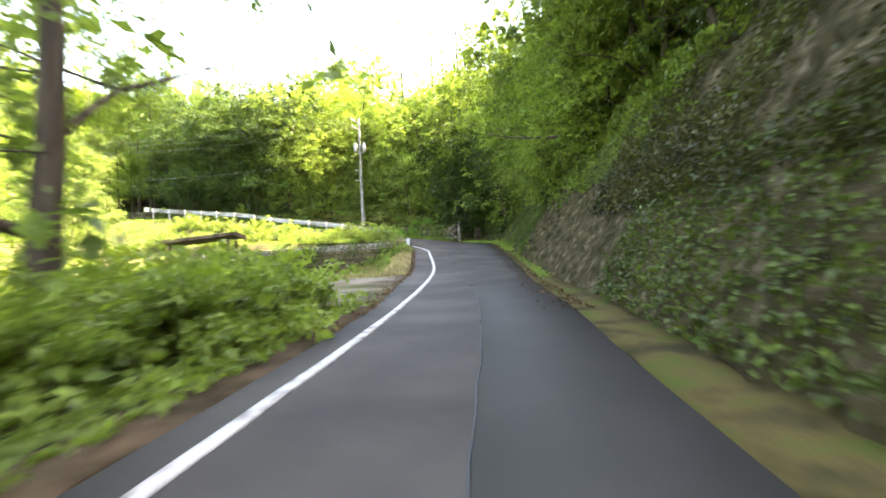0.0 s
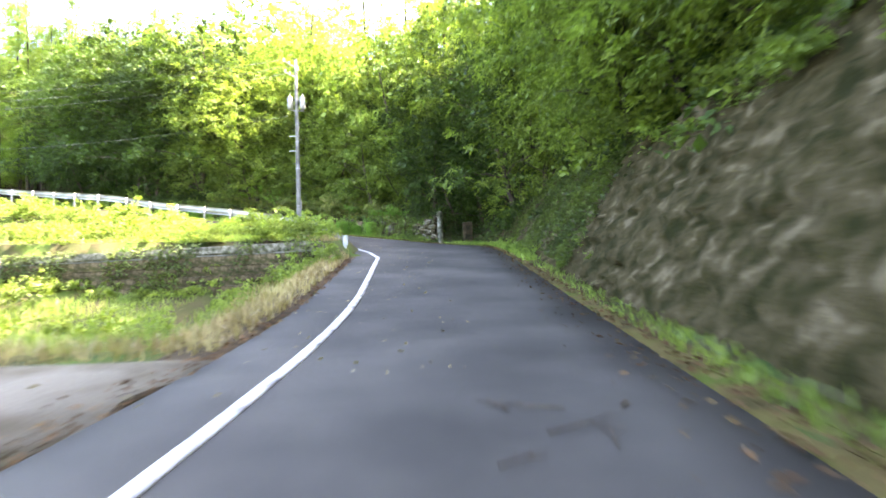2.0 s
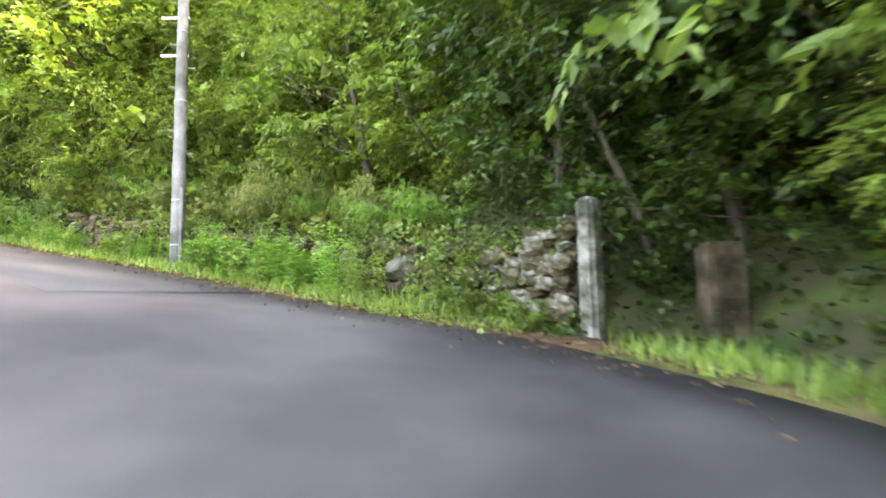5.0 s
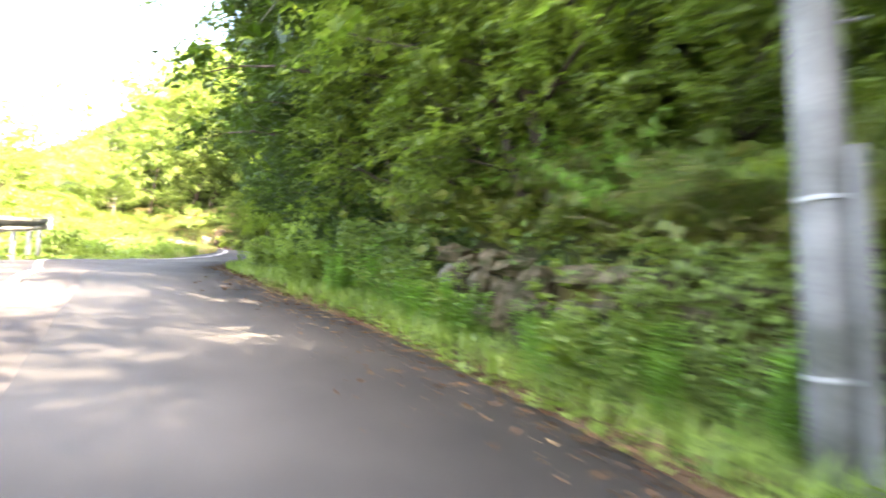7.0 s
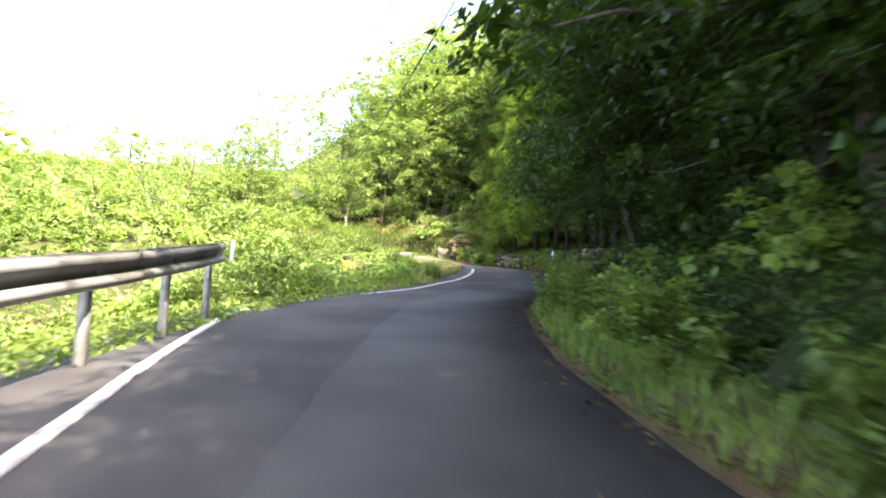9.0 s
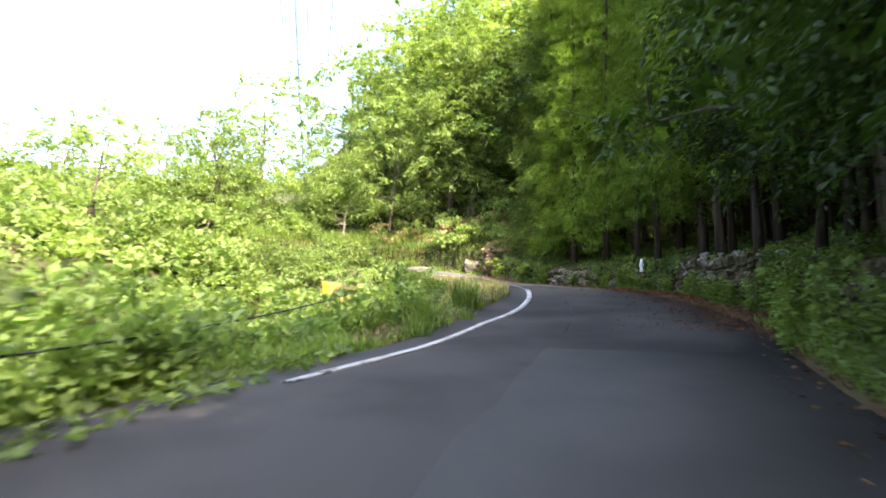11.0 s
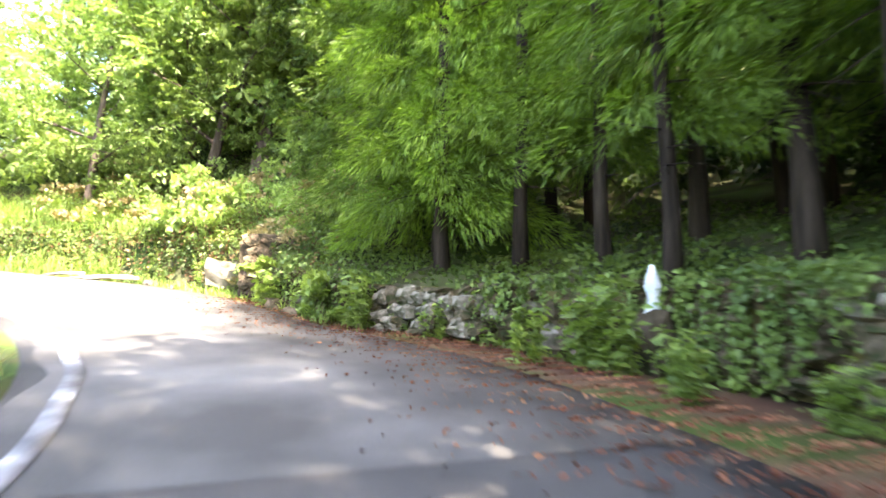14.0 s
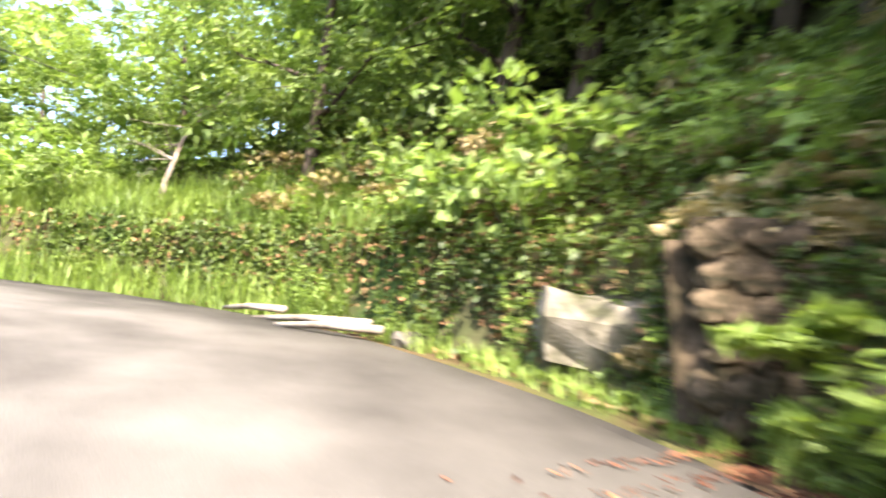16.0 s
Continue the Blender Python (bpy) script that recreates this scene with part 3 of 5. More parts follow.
def shrub(name, seed, radius, height, mat, leaf=0.13, n=1500, at=None, label="", group="shrubs"):
    """A bush: stems from one root and leaves in uneven lobes."""
    rng = np.random.default_rng(seed)
    bush = thing(name, at, label, "shrub", group)
    tubes, tips = [], []
    for k in range(5):
        a = rng.uniform(0, 6.28)
        w = np.array([math.cos(a) * 0.6, math.sin(a) * 0.6, 1.0])
        p, r = branch(rng, (0, 0, -0.1), w / np.linalg.norm(w), height * rng.uniform(0.6, 0.95), 0.02, 0.7, 5, 0)
        tubes.append(tube(p, np.maximum(r, 0.004), 3))
        tips += list(p[2:])
    tagged(part("stem", joined(tubes), "bark", bush, smooth=True), kind="stuff")
    tips = np.array(tips)
    k = max(14, n // 48)
    a, ph = rng.uniform(0, 6.28, k), rng.uniform(0, 1, k)
    lobe = np.column_stack([np.cos(a) * radius * np.sqrt(rng.uniform(0.05, 1, k)), np.sin(a) * radius * np.sqrt(rng.uniform(0.05, 1, k)), height * (0.15 + 0.8 * ph)])
    lobe[:, :2] *= (1 - 0.5 * ph**2)[:, None]
    cen = np.concatenate([lobe, tips[rng.integers(0, len(tips), k // 2)]])
    own = rng.integers(0, len(cen), n)
    off = rng.normal(0, 1, (n, 3))
    off /= np.linalg.norm(off, axis=1)[:, None]
    off[:, 2] = np.abs(off[:, 2]) * 0.7 - 0.1
    pos = cen[own] + off * radius * 0.3 * (rng.uniform(0.2, 1, n) ** 0.5)[:, None]
    pos[:, 2] = np.abs(pos[:, 2])
    out = pos - (0, 0, height * 0.3)
    out /= np.linalg.norm(out, axis=1)[:, None] + 1e-9
    foliage("foliage", leaves(pos, out, leaf, rng, 0.6, 0.25), cores(cen, np.full(len(cen), radius * 0.4), rng, 6, 0.8), mat, bush)
    return bush


def weed(name, seed, height, mat, at, label, stems=9, leaf=0.11, group="weeds"):
    """A clump of upright weed stems with leaves up their length."""
    rng = np.random.default_rng(seed)
    plant = thing(name, at, label, "weed", group)
    tubes, pos, out = [], [], []
    for k in range(stems):
        a = rng.uniform(0, 6.28)
        p, r = branch(rng, rng.normal(0, 0.12, 3) * (1, 1, 0), (math.cos(a) * 0.25, math.sin(a) * 0.25, 1), height * rng.uniform(0.6, 1.1), 0.008, 0.35, 6)
        tubes.append(tube(p, np.maximum(r, 0.003), 3))
        for j in range(26):
            u = rng.uniform(0.1, 1)
            q = p[min(int(u * 6), 5)] * (1 - (u * 6) % 1) + p[min(int(u * 6) + 1, 6)] * ((u * 6) % 1)
            b = rng.uniform(0, 6.28)
            o = np.array([math.cos(b), math.sin(b), 0.2])
            pos.append(q + o * leaf * 0.5), out.append(o)
    tagged(part("stem", joined(tubes), mat, plant), kind="stuff")
    part("foliage", leaves(np.array(pos), np.array(out), leaf, rng, 0.5, 0.2, 0.35), mat, plant)
    return plant


def tuft(name, seed, height, radius, n, mat, at, label, group="grass tufts"):
    """A tuft of arching grass blades."""
    rng = np.random.default_rng(seed)
    grass = thing(name, at, label, "grass", group)
    vs, fs = blades(rng, rng.normal(0, radius * 0.4, (n, 2)), np.zeros(n), height)
    tagged(part("blade", (vs, fs), mat, grass), kind="stuff")
    return grass


def blades(rng, xy, z, height):
    """Arching grass blades as three-piece ribbons."""
    n = len(xy)
    a = rng.uniform(0, 6.28, n)
    h = height * rng.uniform(0.5, 1.15, n)
    lean = rng.uniform(0.1, 0.75, n)
    w = 0.006 + 0.008 * rng.uniform(0, 1, n) + height * 0.006
    base = np.column_stack([xy, z])
    d = np.column_stack([np.cos(a), np.sin(a), 0 * a])
    sd = np.column_stack([-np.sin(a), np.cos(a), 0 * a])
    rows = []
    for u, ww in ((0, 1), (0.55, 0.8), (1.0, 0.08)):
        c = base + d * (h * lean * u**2)[:, None] + np.column_stack([0 * a, 0 * a, h * (u - 0.35 * lean * u**2)])
        rows += [c - sd * (w * ww)[:, None], c + sd * (w * ww)[:, None]]
    v = np.stack(rows, 1).reshape(-1, 3)
    k = np.arange(n)[:, None] * 6
    f = np.concatenate([k + np.array([[2 * j, 2 * j + 1, 2 * j + 3, 2 * j + 2]]) for j in range(2)])
    return v, f


def scatter(kind_fn, spots, rng, sizes=(0.8, 1.25), sink=0.05, tilt=4.0):
    """Copies of the things in the list kind_fn at the spots, turned and scaled by chance."""
    for k, (x, y) in enumerate(spots):
        src = kind_fn[int(rng.integers(0, len(kind_fn)))]
        q = float(rng.uniform(*sizes))
        m = pose(x, y, ground_at(x, y) - sink, rng.uniform(-tilt, tilt), rng.uniform(-tilt, tilt), rng.uniform(0, 360))
        o = copy_thing(src, m)
        o.matrix_basis = m @ Matrix.Diagonal((q, q, q * float(rng.uniform(0.9, 1.12)), 1))


FAR_TREES = []


def grove(kinds, spots, rng, sizes=(0.8, 1.25), sink=0.05):
    """Far trees, like the kinds given, that become part of the one distant wood."""
    for x, y in spots:
        src = kinds[int(rng.integers(0, len(kinds)))]
        q = float(rng.uniform(*sizes))
        m = pose(x, y, ground_at(x, y) - sink, rng.uniform(-4, 4), rng.uniform(-4, 4), rng.uniform(0, 360))
        FAR_TREES.append((src, m @ Matrix.Diagonal((q, q, q * float(rng.uniform(0.9, 1.12)), 1))))


def distant_wood():
    """All far trees as one mesh."""
    vs, fs, ms, mats, count, read = [], [], [], [], 0, {}
    for src, m in FAR_TREES:
        turn = np.array(m)
        for child in src.children:
            me = child.data
            if me.name not in read:
                v, f = np.empty(len(me.vertices) * 3, np.float32), np.empty(len(me.loops), np.int32)
                me.vertices.foreach_get("co", v), me.loops.foreach_get("vertex_index", f)
                read[me.name] = v.reshape(-1, 3), f.reshape(-1, 4)
            v, f = read[me.name]
            if me.materials[0] not in mats:
                mats.append(me.materials[0])
            vs.append(v @ turn[:3, :3].T + turn[:3, 3]), fs.append(f + count)
            ms.append(np.full(len(f), mats.index(me.materials[0]), np.int32))
            count += len(v)
    me = from_arrays("distant_wood", np.concatenate(vs), np.concatenate(fs), "leaf")
    me.materials.clear()
    for mat in mats:
        me.materials.append(mat)
    me.polygons.foreach_set("material_index", np.concatenate(ms))
    tagged(new("distant_wood", me), "dense green wood of broad-leaved trees behind the road", "trees", kind="stuff")


def band(rng, s0, s1, d0, d1, n, gap=0.0):
    """n spots between two stations and two offsets from the road, at least gap apart."""
    out = []
    for _ in range(n * 20):
        if len(out) >= n:
            break
        p = on_road(rng.uniform(s0, s1), rng.uniform(d0, d1))
        if all((p.x - a) ** 2 + (p.y - b) ** 2 > gap * gap for a, b in out):
            out.append((p.x, p.y))
    return out


def first(s, d, turn=0.0, sink=0.1):
    p = on_road(s, d)
    return pose(p.x, p.y, ground_at(p.x, p.y) - sink, 0, 0, turn)


rng = np.random.default_rng(11)
# the wood on the hillside above the first bend
wood = [
    broadleaf("broadleaf_tree", 1, 11.0, 4.2, 1.4, "leaf", 0.20, 165, 48, 0.15, "green broad-leaved tree on the bank above the road", first(35, 7.5)),
    broadleaf("broadleaf_tree", 2, 13.0, 4.8, 2.6, "leaf", 0.21, 165, 48, -0.1, "tall green broad-leaved tree on the wooded slope", first(26, 10.5)),
    # the third kind has the wood's shade in its leaf colour
    broadleaf("broadleaf_tree", 3, 9.0, 3.8, 0.8, "leaf_shaded", 0.19, 165, 48, 0.2, "broad-leaved tree with low branches, in shade-dark green", first(43, 9.5)),
]
# kinds for sunlit places, the sun painted into lighter leaves
sunny = [
    broadleaf("broadleaf_tree", 4, 11.0, 4.3, 0.8, "leaf_sunlit", 0.19, 170, 56, 0.1, "sunlit yellow-green broad-leaved tree", first(111, 8.5)),
    broadleaf("broadleaf_tree", 5, 14.0, 4.8, 1.2, "leaf_sunlit", 0.20, 170, 56, -0.15, "tall sunlit yellow-green broad-leaved tree", first(115, 12)),
]
far_wood = [
    broadleaf("broadleaf_tree", 6, 13.5, 4.6, 1.2, "leaf", 0.37, 76, 24, 0.1, "tall green broad-leaved tree in the wood", first(24, 16)),
    # far kind with leaves darkened for shade
    broadleaf("broadleaf_tree", 7, 12.0, 4.4, 0.8, "leaf_shaded", 0.37, 76, 24, -0.1, "broad-leaved tree in the wood, in shade-dark green", first(33, 17)),
]
far_sunny = [
    broadleaf("broadleaf_tree", 8, 12.5, 4.6, 0.8, "leaf_sunlit", 0.33, 80, 24, 0.1, "sunlit yellow-green tree across the valley", first(118, 18)),
    broadleaf("broadleaf_tree", 9, 9.5, 4.2, 0.6, "leaf_sunlit", 0.33, 80, 24, 0.0, "round sunlit yellow-green tree across the valley", first(113, 20)),
]
scatter(wood, band(rng, 2, 45, 6.5, 10, 16, 2.2), rng, (0.8, 1.15))
scatter(wood[2:], band(rng, 70, 90, 5.6, 7.6, 9, 1.8), rng, (0.75, 1.0))
scatter(wood[:1], band(rng, 61, 70, 6.0, 8.0, 4, 1.8), rng, (0.6, 0.8))
grove(far_wood, band(rng, -14, 45, 11, 28, 30, 3.2), rng, (1.0, 1.5))
scatter(wood[:2], band(rng, 51, 57, 8.5, 13, 5, 2.2), rng, (0.6, 0.85))
scatter(sunny, band(rng, 57, 70, 8.5, 13, 7, 2.2), rng, (0.6, 0.9))
scatter(wood[:2], band(rng, 64, 76, 7.5, 12, 6, 2.4), rng, (0.7, 0.95))
scatter(wood[2:], band(rng, 75, 88, 8.0, 12, 6, 2.4), rng, (0.75, 1.0))
grove(far_wood[:1] + far_sunny[:1], band(rng, 66, 88, 12.5, 28, 16, 3.2), rng, (0.65, 1.0))
grove(far_sunny, band(rng, 49, 68, 15, 28, 12, 3.2), rng, (0.75, 1.0))
scatter(sunny, [(-31, 47.5), (-35.5, 45), (-29, 43), (-38, 49.5)], rng, (0.6, 0.85))
scatter(wood[2:], [(5.2, 53.0), (7.8, 50.0), (2.2, 56.0), (9.5, 46.5)], rng, (0.8, 1.0))
grove(far_wood, [(3.0, 58.0), (6.5, 56.0), (10.0, 53.5), (1.0, 62.0), (9.0, 60.0), (6, 48), (12, 48), (14, 55), (5, 64)], rng, (0.8, 1.05))
scatter(sunny, band(rng, 107, 121, 5.5, 10, 9, 2.6), rng, (0.6, 0.9))
grove(far_sunny, band(rng, 106, 113, 10, 24, 10, 3.0), rng, (1.0, 1.4))
grove(far_sunny, band(rng, 114, 126, 10, 24, 9, 3.4), rng, (0.6, 0.85))
grove(far_sunny, [(-36.5, 53.5), (-41, 57.5), (-47, 54), (-44, 48), (-53, 58)], rng, (0.32, 0.45))
grove(far_sunny, [(-62, 38), (-68, 45), (-74, 40), (-80, 48), (-72, 55), (-84, 56), (-78, 64), (-88, 42), (-66, 30), (-56, 28), (-48, 24), (-42, 30)], rng, (0.5, 0.75))
# tall sunlit trees behind the last bend, dense wood in shade-dark leaves above the middle stretch
scatter(sunny, band(rng, 106.5, 113, 6.5, 13, 8, 2.4), rng, (1.0, 1.3))
scatter(wood[2:], band(rng, 69, 87, 4.9, 6.6, 11, 1.5), rng, (0.6, 0.85))
grove(far_wood[:1], band(rng, 60, 76, 8, 16, 9, 2.4), rng, (0.8, 1.1))
grove(far_wood, band(rng, 74, 90, 8, 18, 10, 2.4), rng, (0.8, 1.05))
scatter(wood[2:], band(rng, 47.5, 53, 6.0, 10, 6, 1.6), rng, (0.6, 0.8))
scatter(wood[:1], band(rng, 20, 44, 5.9, 7.2, 9, 1.9), rng, (0.6, 0.8))
grove(far_wood[1:], band(rng, 80, 104, 15, 26, 24, 2.0), rng, (0.9, 1.3))
grove(far_wood[1:], band(rng, 82, 100, 10.5, 15, 11, 2.0), rng, (0.8, 1.1))
grove(far_wood[1:], [(4.5, 52.6), (6.8, 54.4), (3.6, 55.0), (8.8, 51.4), (6.2, 50.8), (10.6, 49.0)], rng, (0.55, 0.8))
# tall trees that lean out over the road, with high crowns
over = [
    # leaves darkened to bring shade over the bank
    broadleaf("broadleaf_tree", 14, 13.0, 4.6, 4.2, "leaf_shaded", 0.19, 170, 48, 0.1, "tall broad-leaved tree leaning over the road, in shade-dark green", first(78, 6.6)),
    broadleaf("broadleaf_tree", 15, 11.0, 4.2, 2.2, "leaf", 0.19, 165, 48, -0.1, "broad-leaved tree hanging over the retaining wall", first(14, 7.6)),
]
ro = np.random.default_rng(91)
bank = broadleaf("broadleaf_tree", 16, 5.5, 2.6, 0.0, "leaf", 0.15, 150, 48, 0.2, "low leafy tree hanging over the bank", first(57, 7.0))
scatter([bank], band(ro, 50, 70, 6.0, 9.0, 16, 1.5), ro, (0.75, 1.2))
scatter([bank], band(ro, 58, 67, 5.2, 6.8, 5, 1.4), ro, (0.6, 0.9))
scatter([bank], band(ro, 22, 46, 6.2, 8.0, 11, 1.5), ro, (0.7, 1.1))
scatter([bank], [tuple(on_road(q, e).xy) for q, e in ((27, 6.0), (30, 5.8), (33, 5.7), (24, 6.4), (36, 5.9))], ro, (0.8, 1.1))
scatter(over[:1], [(6.4, 48.4), (8.2, 45.6), (9.6, 50.4), (6.2, 52.0), (10.5, 47.5), (12.5, 50.0)], ro, (0.95, 1.2))
scatter(over[1:], band(ro, 58, 65, 5.4, 6.6, 3, 1.8), ro, (0.85, 1.05))
scatter(over[:1], band(ro, 65, 73, 5.2, 6.4, 4, 1.6), ro, (0.85, 1.05))
scatter(over[:1], [(-53.6, 79.6), (-55.6, 80.6), (-52.2, 82.0), (-57.4, 82.0), (-54.4, 82.6)], ro, (0.8, 1.0))
scatter(over[1:], band(ro, 48, 66, 7.5, 10.5, 8, 2.2), ro, (0.85, 1.1))
scatter(over[:1], band(ro, 66, 90, 5.4, 7.4, 10, 2.0), ro, (0.9, 1.15))
scatter(over[1:], band(ro, 0, 40, 6.8, 8.2, 9, 2.6), ro, (0.8, 1.1))
scatter(over[:1], band(ro, 0, 30, 9.5, 12.5, 8, 2.6), ro, (1.0, 1.3))
# beside the start of the road
broadleaf("broadleaf_tree", 10, 12.0, 4.6, 3.0, "leaf_sunlit", 0.17, 96, 72, 0.06, "tall tree with a grey trunk beside the road", pose(-4.55, 6.5, ground_at(-4.55, 6.5) - 0.1, 0, 0, 0))
scatter(sunny, [(-11, 9.5), (-14, 14), (-20, 8)], rng, (0.7, 0.9))
scatter(wood, [(-8.5, 0.5), (-7.5, -4), (-12, 7), (-10, -9), (-15, 1), (-6, -13)], rng, (0.75, 1.1))

cedars = [
    cedar_tree("cedar", 21, 16.0, 1.1, 1.75, first(104.8, 8.2), "tall cedar with hanging green foliage", 170, 270, 0.2),
    cedar_tree("cedar", 22, 17.5, 2.5, 1.8, first(98.5, 7.8), "tall cedar with hanging green foliage above a bare trunk", 112, 260, 0.2),
    cedar_tree("cedar", 23, 17.0, 7.5, 2.0, first(96, 10.5), "tall cedar with a bare straight trunk", 90, 40, 0.30),
]
scatter(cedars[:1], [(-51.5, 78.6), (-50.3, 79.0), (-49.15, 78.3), (-51.4, 80.2)], rng, (0.9, 1.1), 0.05, 1.2)
scatter(cedars[1:2], [(-47.7, 78.9), (-46.3, 79.5), (-44.9, 79.0), (-48.6, 80.8)], rng, (0.85, 1.0), 0.05, 1.2)
scatter(cedars[1:2], [(-43.4, 79.9), (-42.0, 79.4), (-45.6, 81.2), (-41.3, 80.9), (-40.0, 79.8)], rng, (1.15, 1.35), 0.05, 1.2)
scatter(cedars[1:2], [(-38.7, 80.4), (-37.4, 79.0), (-42.4, 82.0)], rng, (1.1, 1.25), 0.05, 1.2)
scatter(cedars[2:], [(-36.0, 77.8), (-34.6, 76.4), (-39.4, 77.6), (-37.0, 76.6), (-35.2, 79.2)], rng, (0.9, 1.1), 0.05, 1.2)
scatter(cedars[2:], band(rng, 96, 106, 8.5, 12, 8, 1.6), rng, (0.9, 1.1), 0.05, 1.2)
scatter(cedars[2:], band(rng, 82, 95, 5.6, 8.5, 9, 1.6), rng, (0.85, 1.1), 0.05, 1.2)
scatter(cedars[2:], band(rng, 84, 101, 9.5, 18, 20, 2.0), rng, (0.9, 1.15), 0.05, 1.2)
scatter(cedars[2:], [(-0.2, 58.2), (2.6, 56.2), (5.5, 54.8), (8.3, 52.5), (4.2, 59.5), (7.5, 57.5), (10.5, 55), (1.2, 61), (-3.2, 60.5), (12, 58)], rng, (0.95, 1.15), 0.05, 1.2)
grove(far_wood, band(rng, 82, 102, 22, 30, 8, 2.6), rng, (0.9, 1.2))

shrubs = [
    shrub("shrub", 31, 1.3, 1.8, "leaf", 0.155, 660, first(54.5, 6.2), "green leafy shrub on the bank"),
    shrub("shrub", 32, 1.0, 1.3, "leaf_shaded", 0.145, 620, first(69, 6.0), "leafy shrub on the bank, in shade-dark green"),
    shrub("shrub", 33, 1.5, 1.6, "leaf_sunlit", 0.155, 660, first(83, -6.5), "sunlit yellow-green shrub below the road"),
]
scatter(shrubs[:1], band(rng, 53.5, 65, 5.2, 7.5, 10, 0.9), rng, (0.7, 1.1))
scatter(shrubs[1:2], band(rng, 64, 88, 4.8, 7.0, 24, 0.9), rng, (0.7, 1.2))
scatter(shrubs[1:2], band(rng, 44, 49.5, 6.0, 11, 12, 1.0), rng, (0.7, 1.1))
scatter(shrubs[:2], band(rng, 64, 88, 3.7, 4.8, 22, 0.8), rng, (0.55, 0.9))
scatter(shrubs[:1], [(-2.9, 39.0), (-3.6, 38.6), (-4.6, 39.3), (-2.6, 37.6), (-3.3, 41.6)], rng, (0.45, 0.7))
scatter(shrubs[2:], band(rng, 106, 118, -12, -4.0, 14, 1.2), rng, (0.5, 0.9))
scatter(shrubs[:2], band(rng, 26, 46, 5.2, 8.5, 16, 1.2), rng, (0.7, 1.2))
scatter(shrubs[:1], band(rng, 3, 12.6, -6.5, -3.3, 17, 0.9), rng, (0.6, 0.95))
scatter(shrubs[2:], band(rng, 78.5, 88, -10.5, -4.8, 18, 1.1), rng, (0.6, 1.1))
scatter(shrubs[2:], band(rng, 87, 93, -12, -7.0, 14, 1.1), rng, (0.7, 1.1))
scatter(shrubs[2:], band(rng, 106, 122, 4.0, 6.5, 16, 1.1), rng, (0.6, 1.1))
scatter(shrubs[:1], band(rng, 41.5, 46, -6.5, -4.2, 7, 0.8), rng, (0.5, 0.75))
scatter(shrubs[:1], band(rng, 46, 62, -9.5, -5.5, 14, 0.9), rng, (0.4, 0.6))


# bushes over the valley slope, along the rail, by the lay-by and over the block wall
def patch_of(rng, x0, x1, y0, y1, n, gap, clear=5.0):
    out = []
    for _ in range(n * 30):
        if len(out) >= n:
            break
        x, y = float(rng.uniform(x0, x1)), float(rng.uniform(y0, y1))
        if np.min(np.hypot(SP[:, 0] - x, SP[:, 1] - y)) > clear and all((x - a) ** 2 + (y - b) ** 2 > gap * gap for a, b in out):
            out.append((x, y))
    return out


def thicket(name, spots, rng, radius, height, mat, leaf, per, label, lobes=5):
    """A tangle of bushes over the ground, as one mesh."""
    xy = np.array(spots)
    xy = np.repeat(xy, lobes, 0) + rng.normal(0, radius * 0.55, (len(xy) * lobes, 2))
    cen = np.column_stack([xy, terrain(xy[:, 0], xy[:, 1]) + height * rng.uniform(0.15, 1.0, len(xy))])
    size = radius * rng.uniform(0.4, 0.8, len(cen))
    way = rng.normal(0, 1, (len(cen) * per, 3))
    way /= np.linalg.norm(way, axis=1)[:, None]
    way[:, 2] = np.abs(way[:, 2]) - 0.15
    pos = np.repeat(cen, per, 0) + way * (np.repeat(size, per) * rng.uniform(0.3, 1, len(way)) ** 0.5)[:, None] * (1, 1, 0.7)
    ob = foliage(name, leaves(pos, way, leaf, rng, 0.6, 0.25, 0.6), cores(cen, size, rng, 8, 0.8), mat)
    return tagged(ob, label, "plants", kind="stuff")


thicket("thicket", patch_of(rng, -66, -31, 38, 63, 95, 1.6, 6.0), rng, 1.5, 1.4, "leaf_sunlit", 0.24, 70, "sunlit yellow-green scrub on the valley slope", 6)
thicket("thicket", patch_of(rng, -24, -8.5, 20, 37, 46, 1.4, 8.0), rng, 1.1, 0.7, "leaf", 0.16, 70, "green bushes and weeds around the shelter", 5)
thicket("thicket", [(-5.0 - 0.62 * k, SHELF_Y(-5.0 - 0.62 * k) + 0.15 + 0.25 * math.sin(k * 1.9)) for k in range(22)], rng, 0.55, 0.3, "leaf", 0.11, 70, "leafy plants hanging over the block wall", 4)
rt = np.random.default_rng(63)
thicket("thicket", band(rt, 42.5, 62, -5.6, -4.4, 30, 0.5), rt, 0.55, 0.6, "leaf", 0.11, 70, "green bushes growing up behind the crash barrier", 4)
thicket("thicket", band(rng, 4.5, 11.8, -7.0, -4.0, 24, 0.7), rng, 0.9, 1.0, "leaf", 0.13, 80, "dense green bushes beside the road", 5)
thicket("thicket", band(rng, 14, 36, 5.3, 7.0, 34, 0.7), rng, 0.9, 1.3, "leaf", 0.15, 80, "green leafy growth hanging over the wall top")
thicket("thicket", patch_of(rng, -27, -15, 40.5, 49, 24, 1.2, 5.0), rng, 1.0, 0.8, "leaf", 0.15, 70, "green scrub above the boulders")
thicket("thicket", band(rng, 83, 105, 11, 13.5, 44, 0.9), rng, 1.3, 2.6, "leaf_shaded", 0.2, 60, "undergrowth among the cedar trunks, coloured dark as in shade")
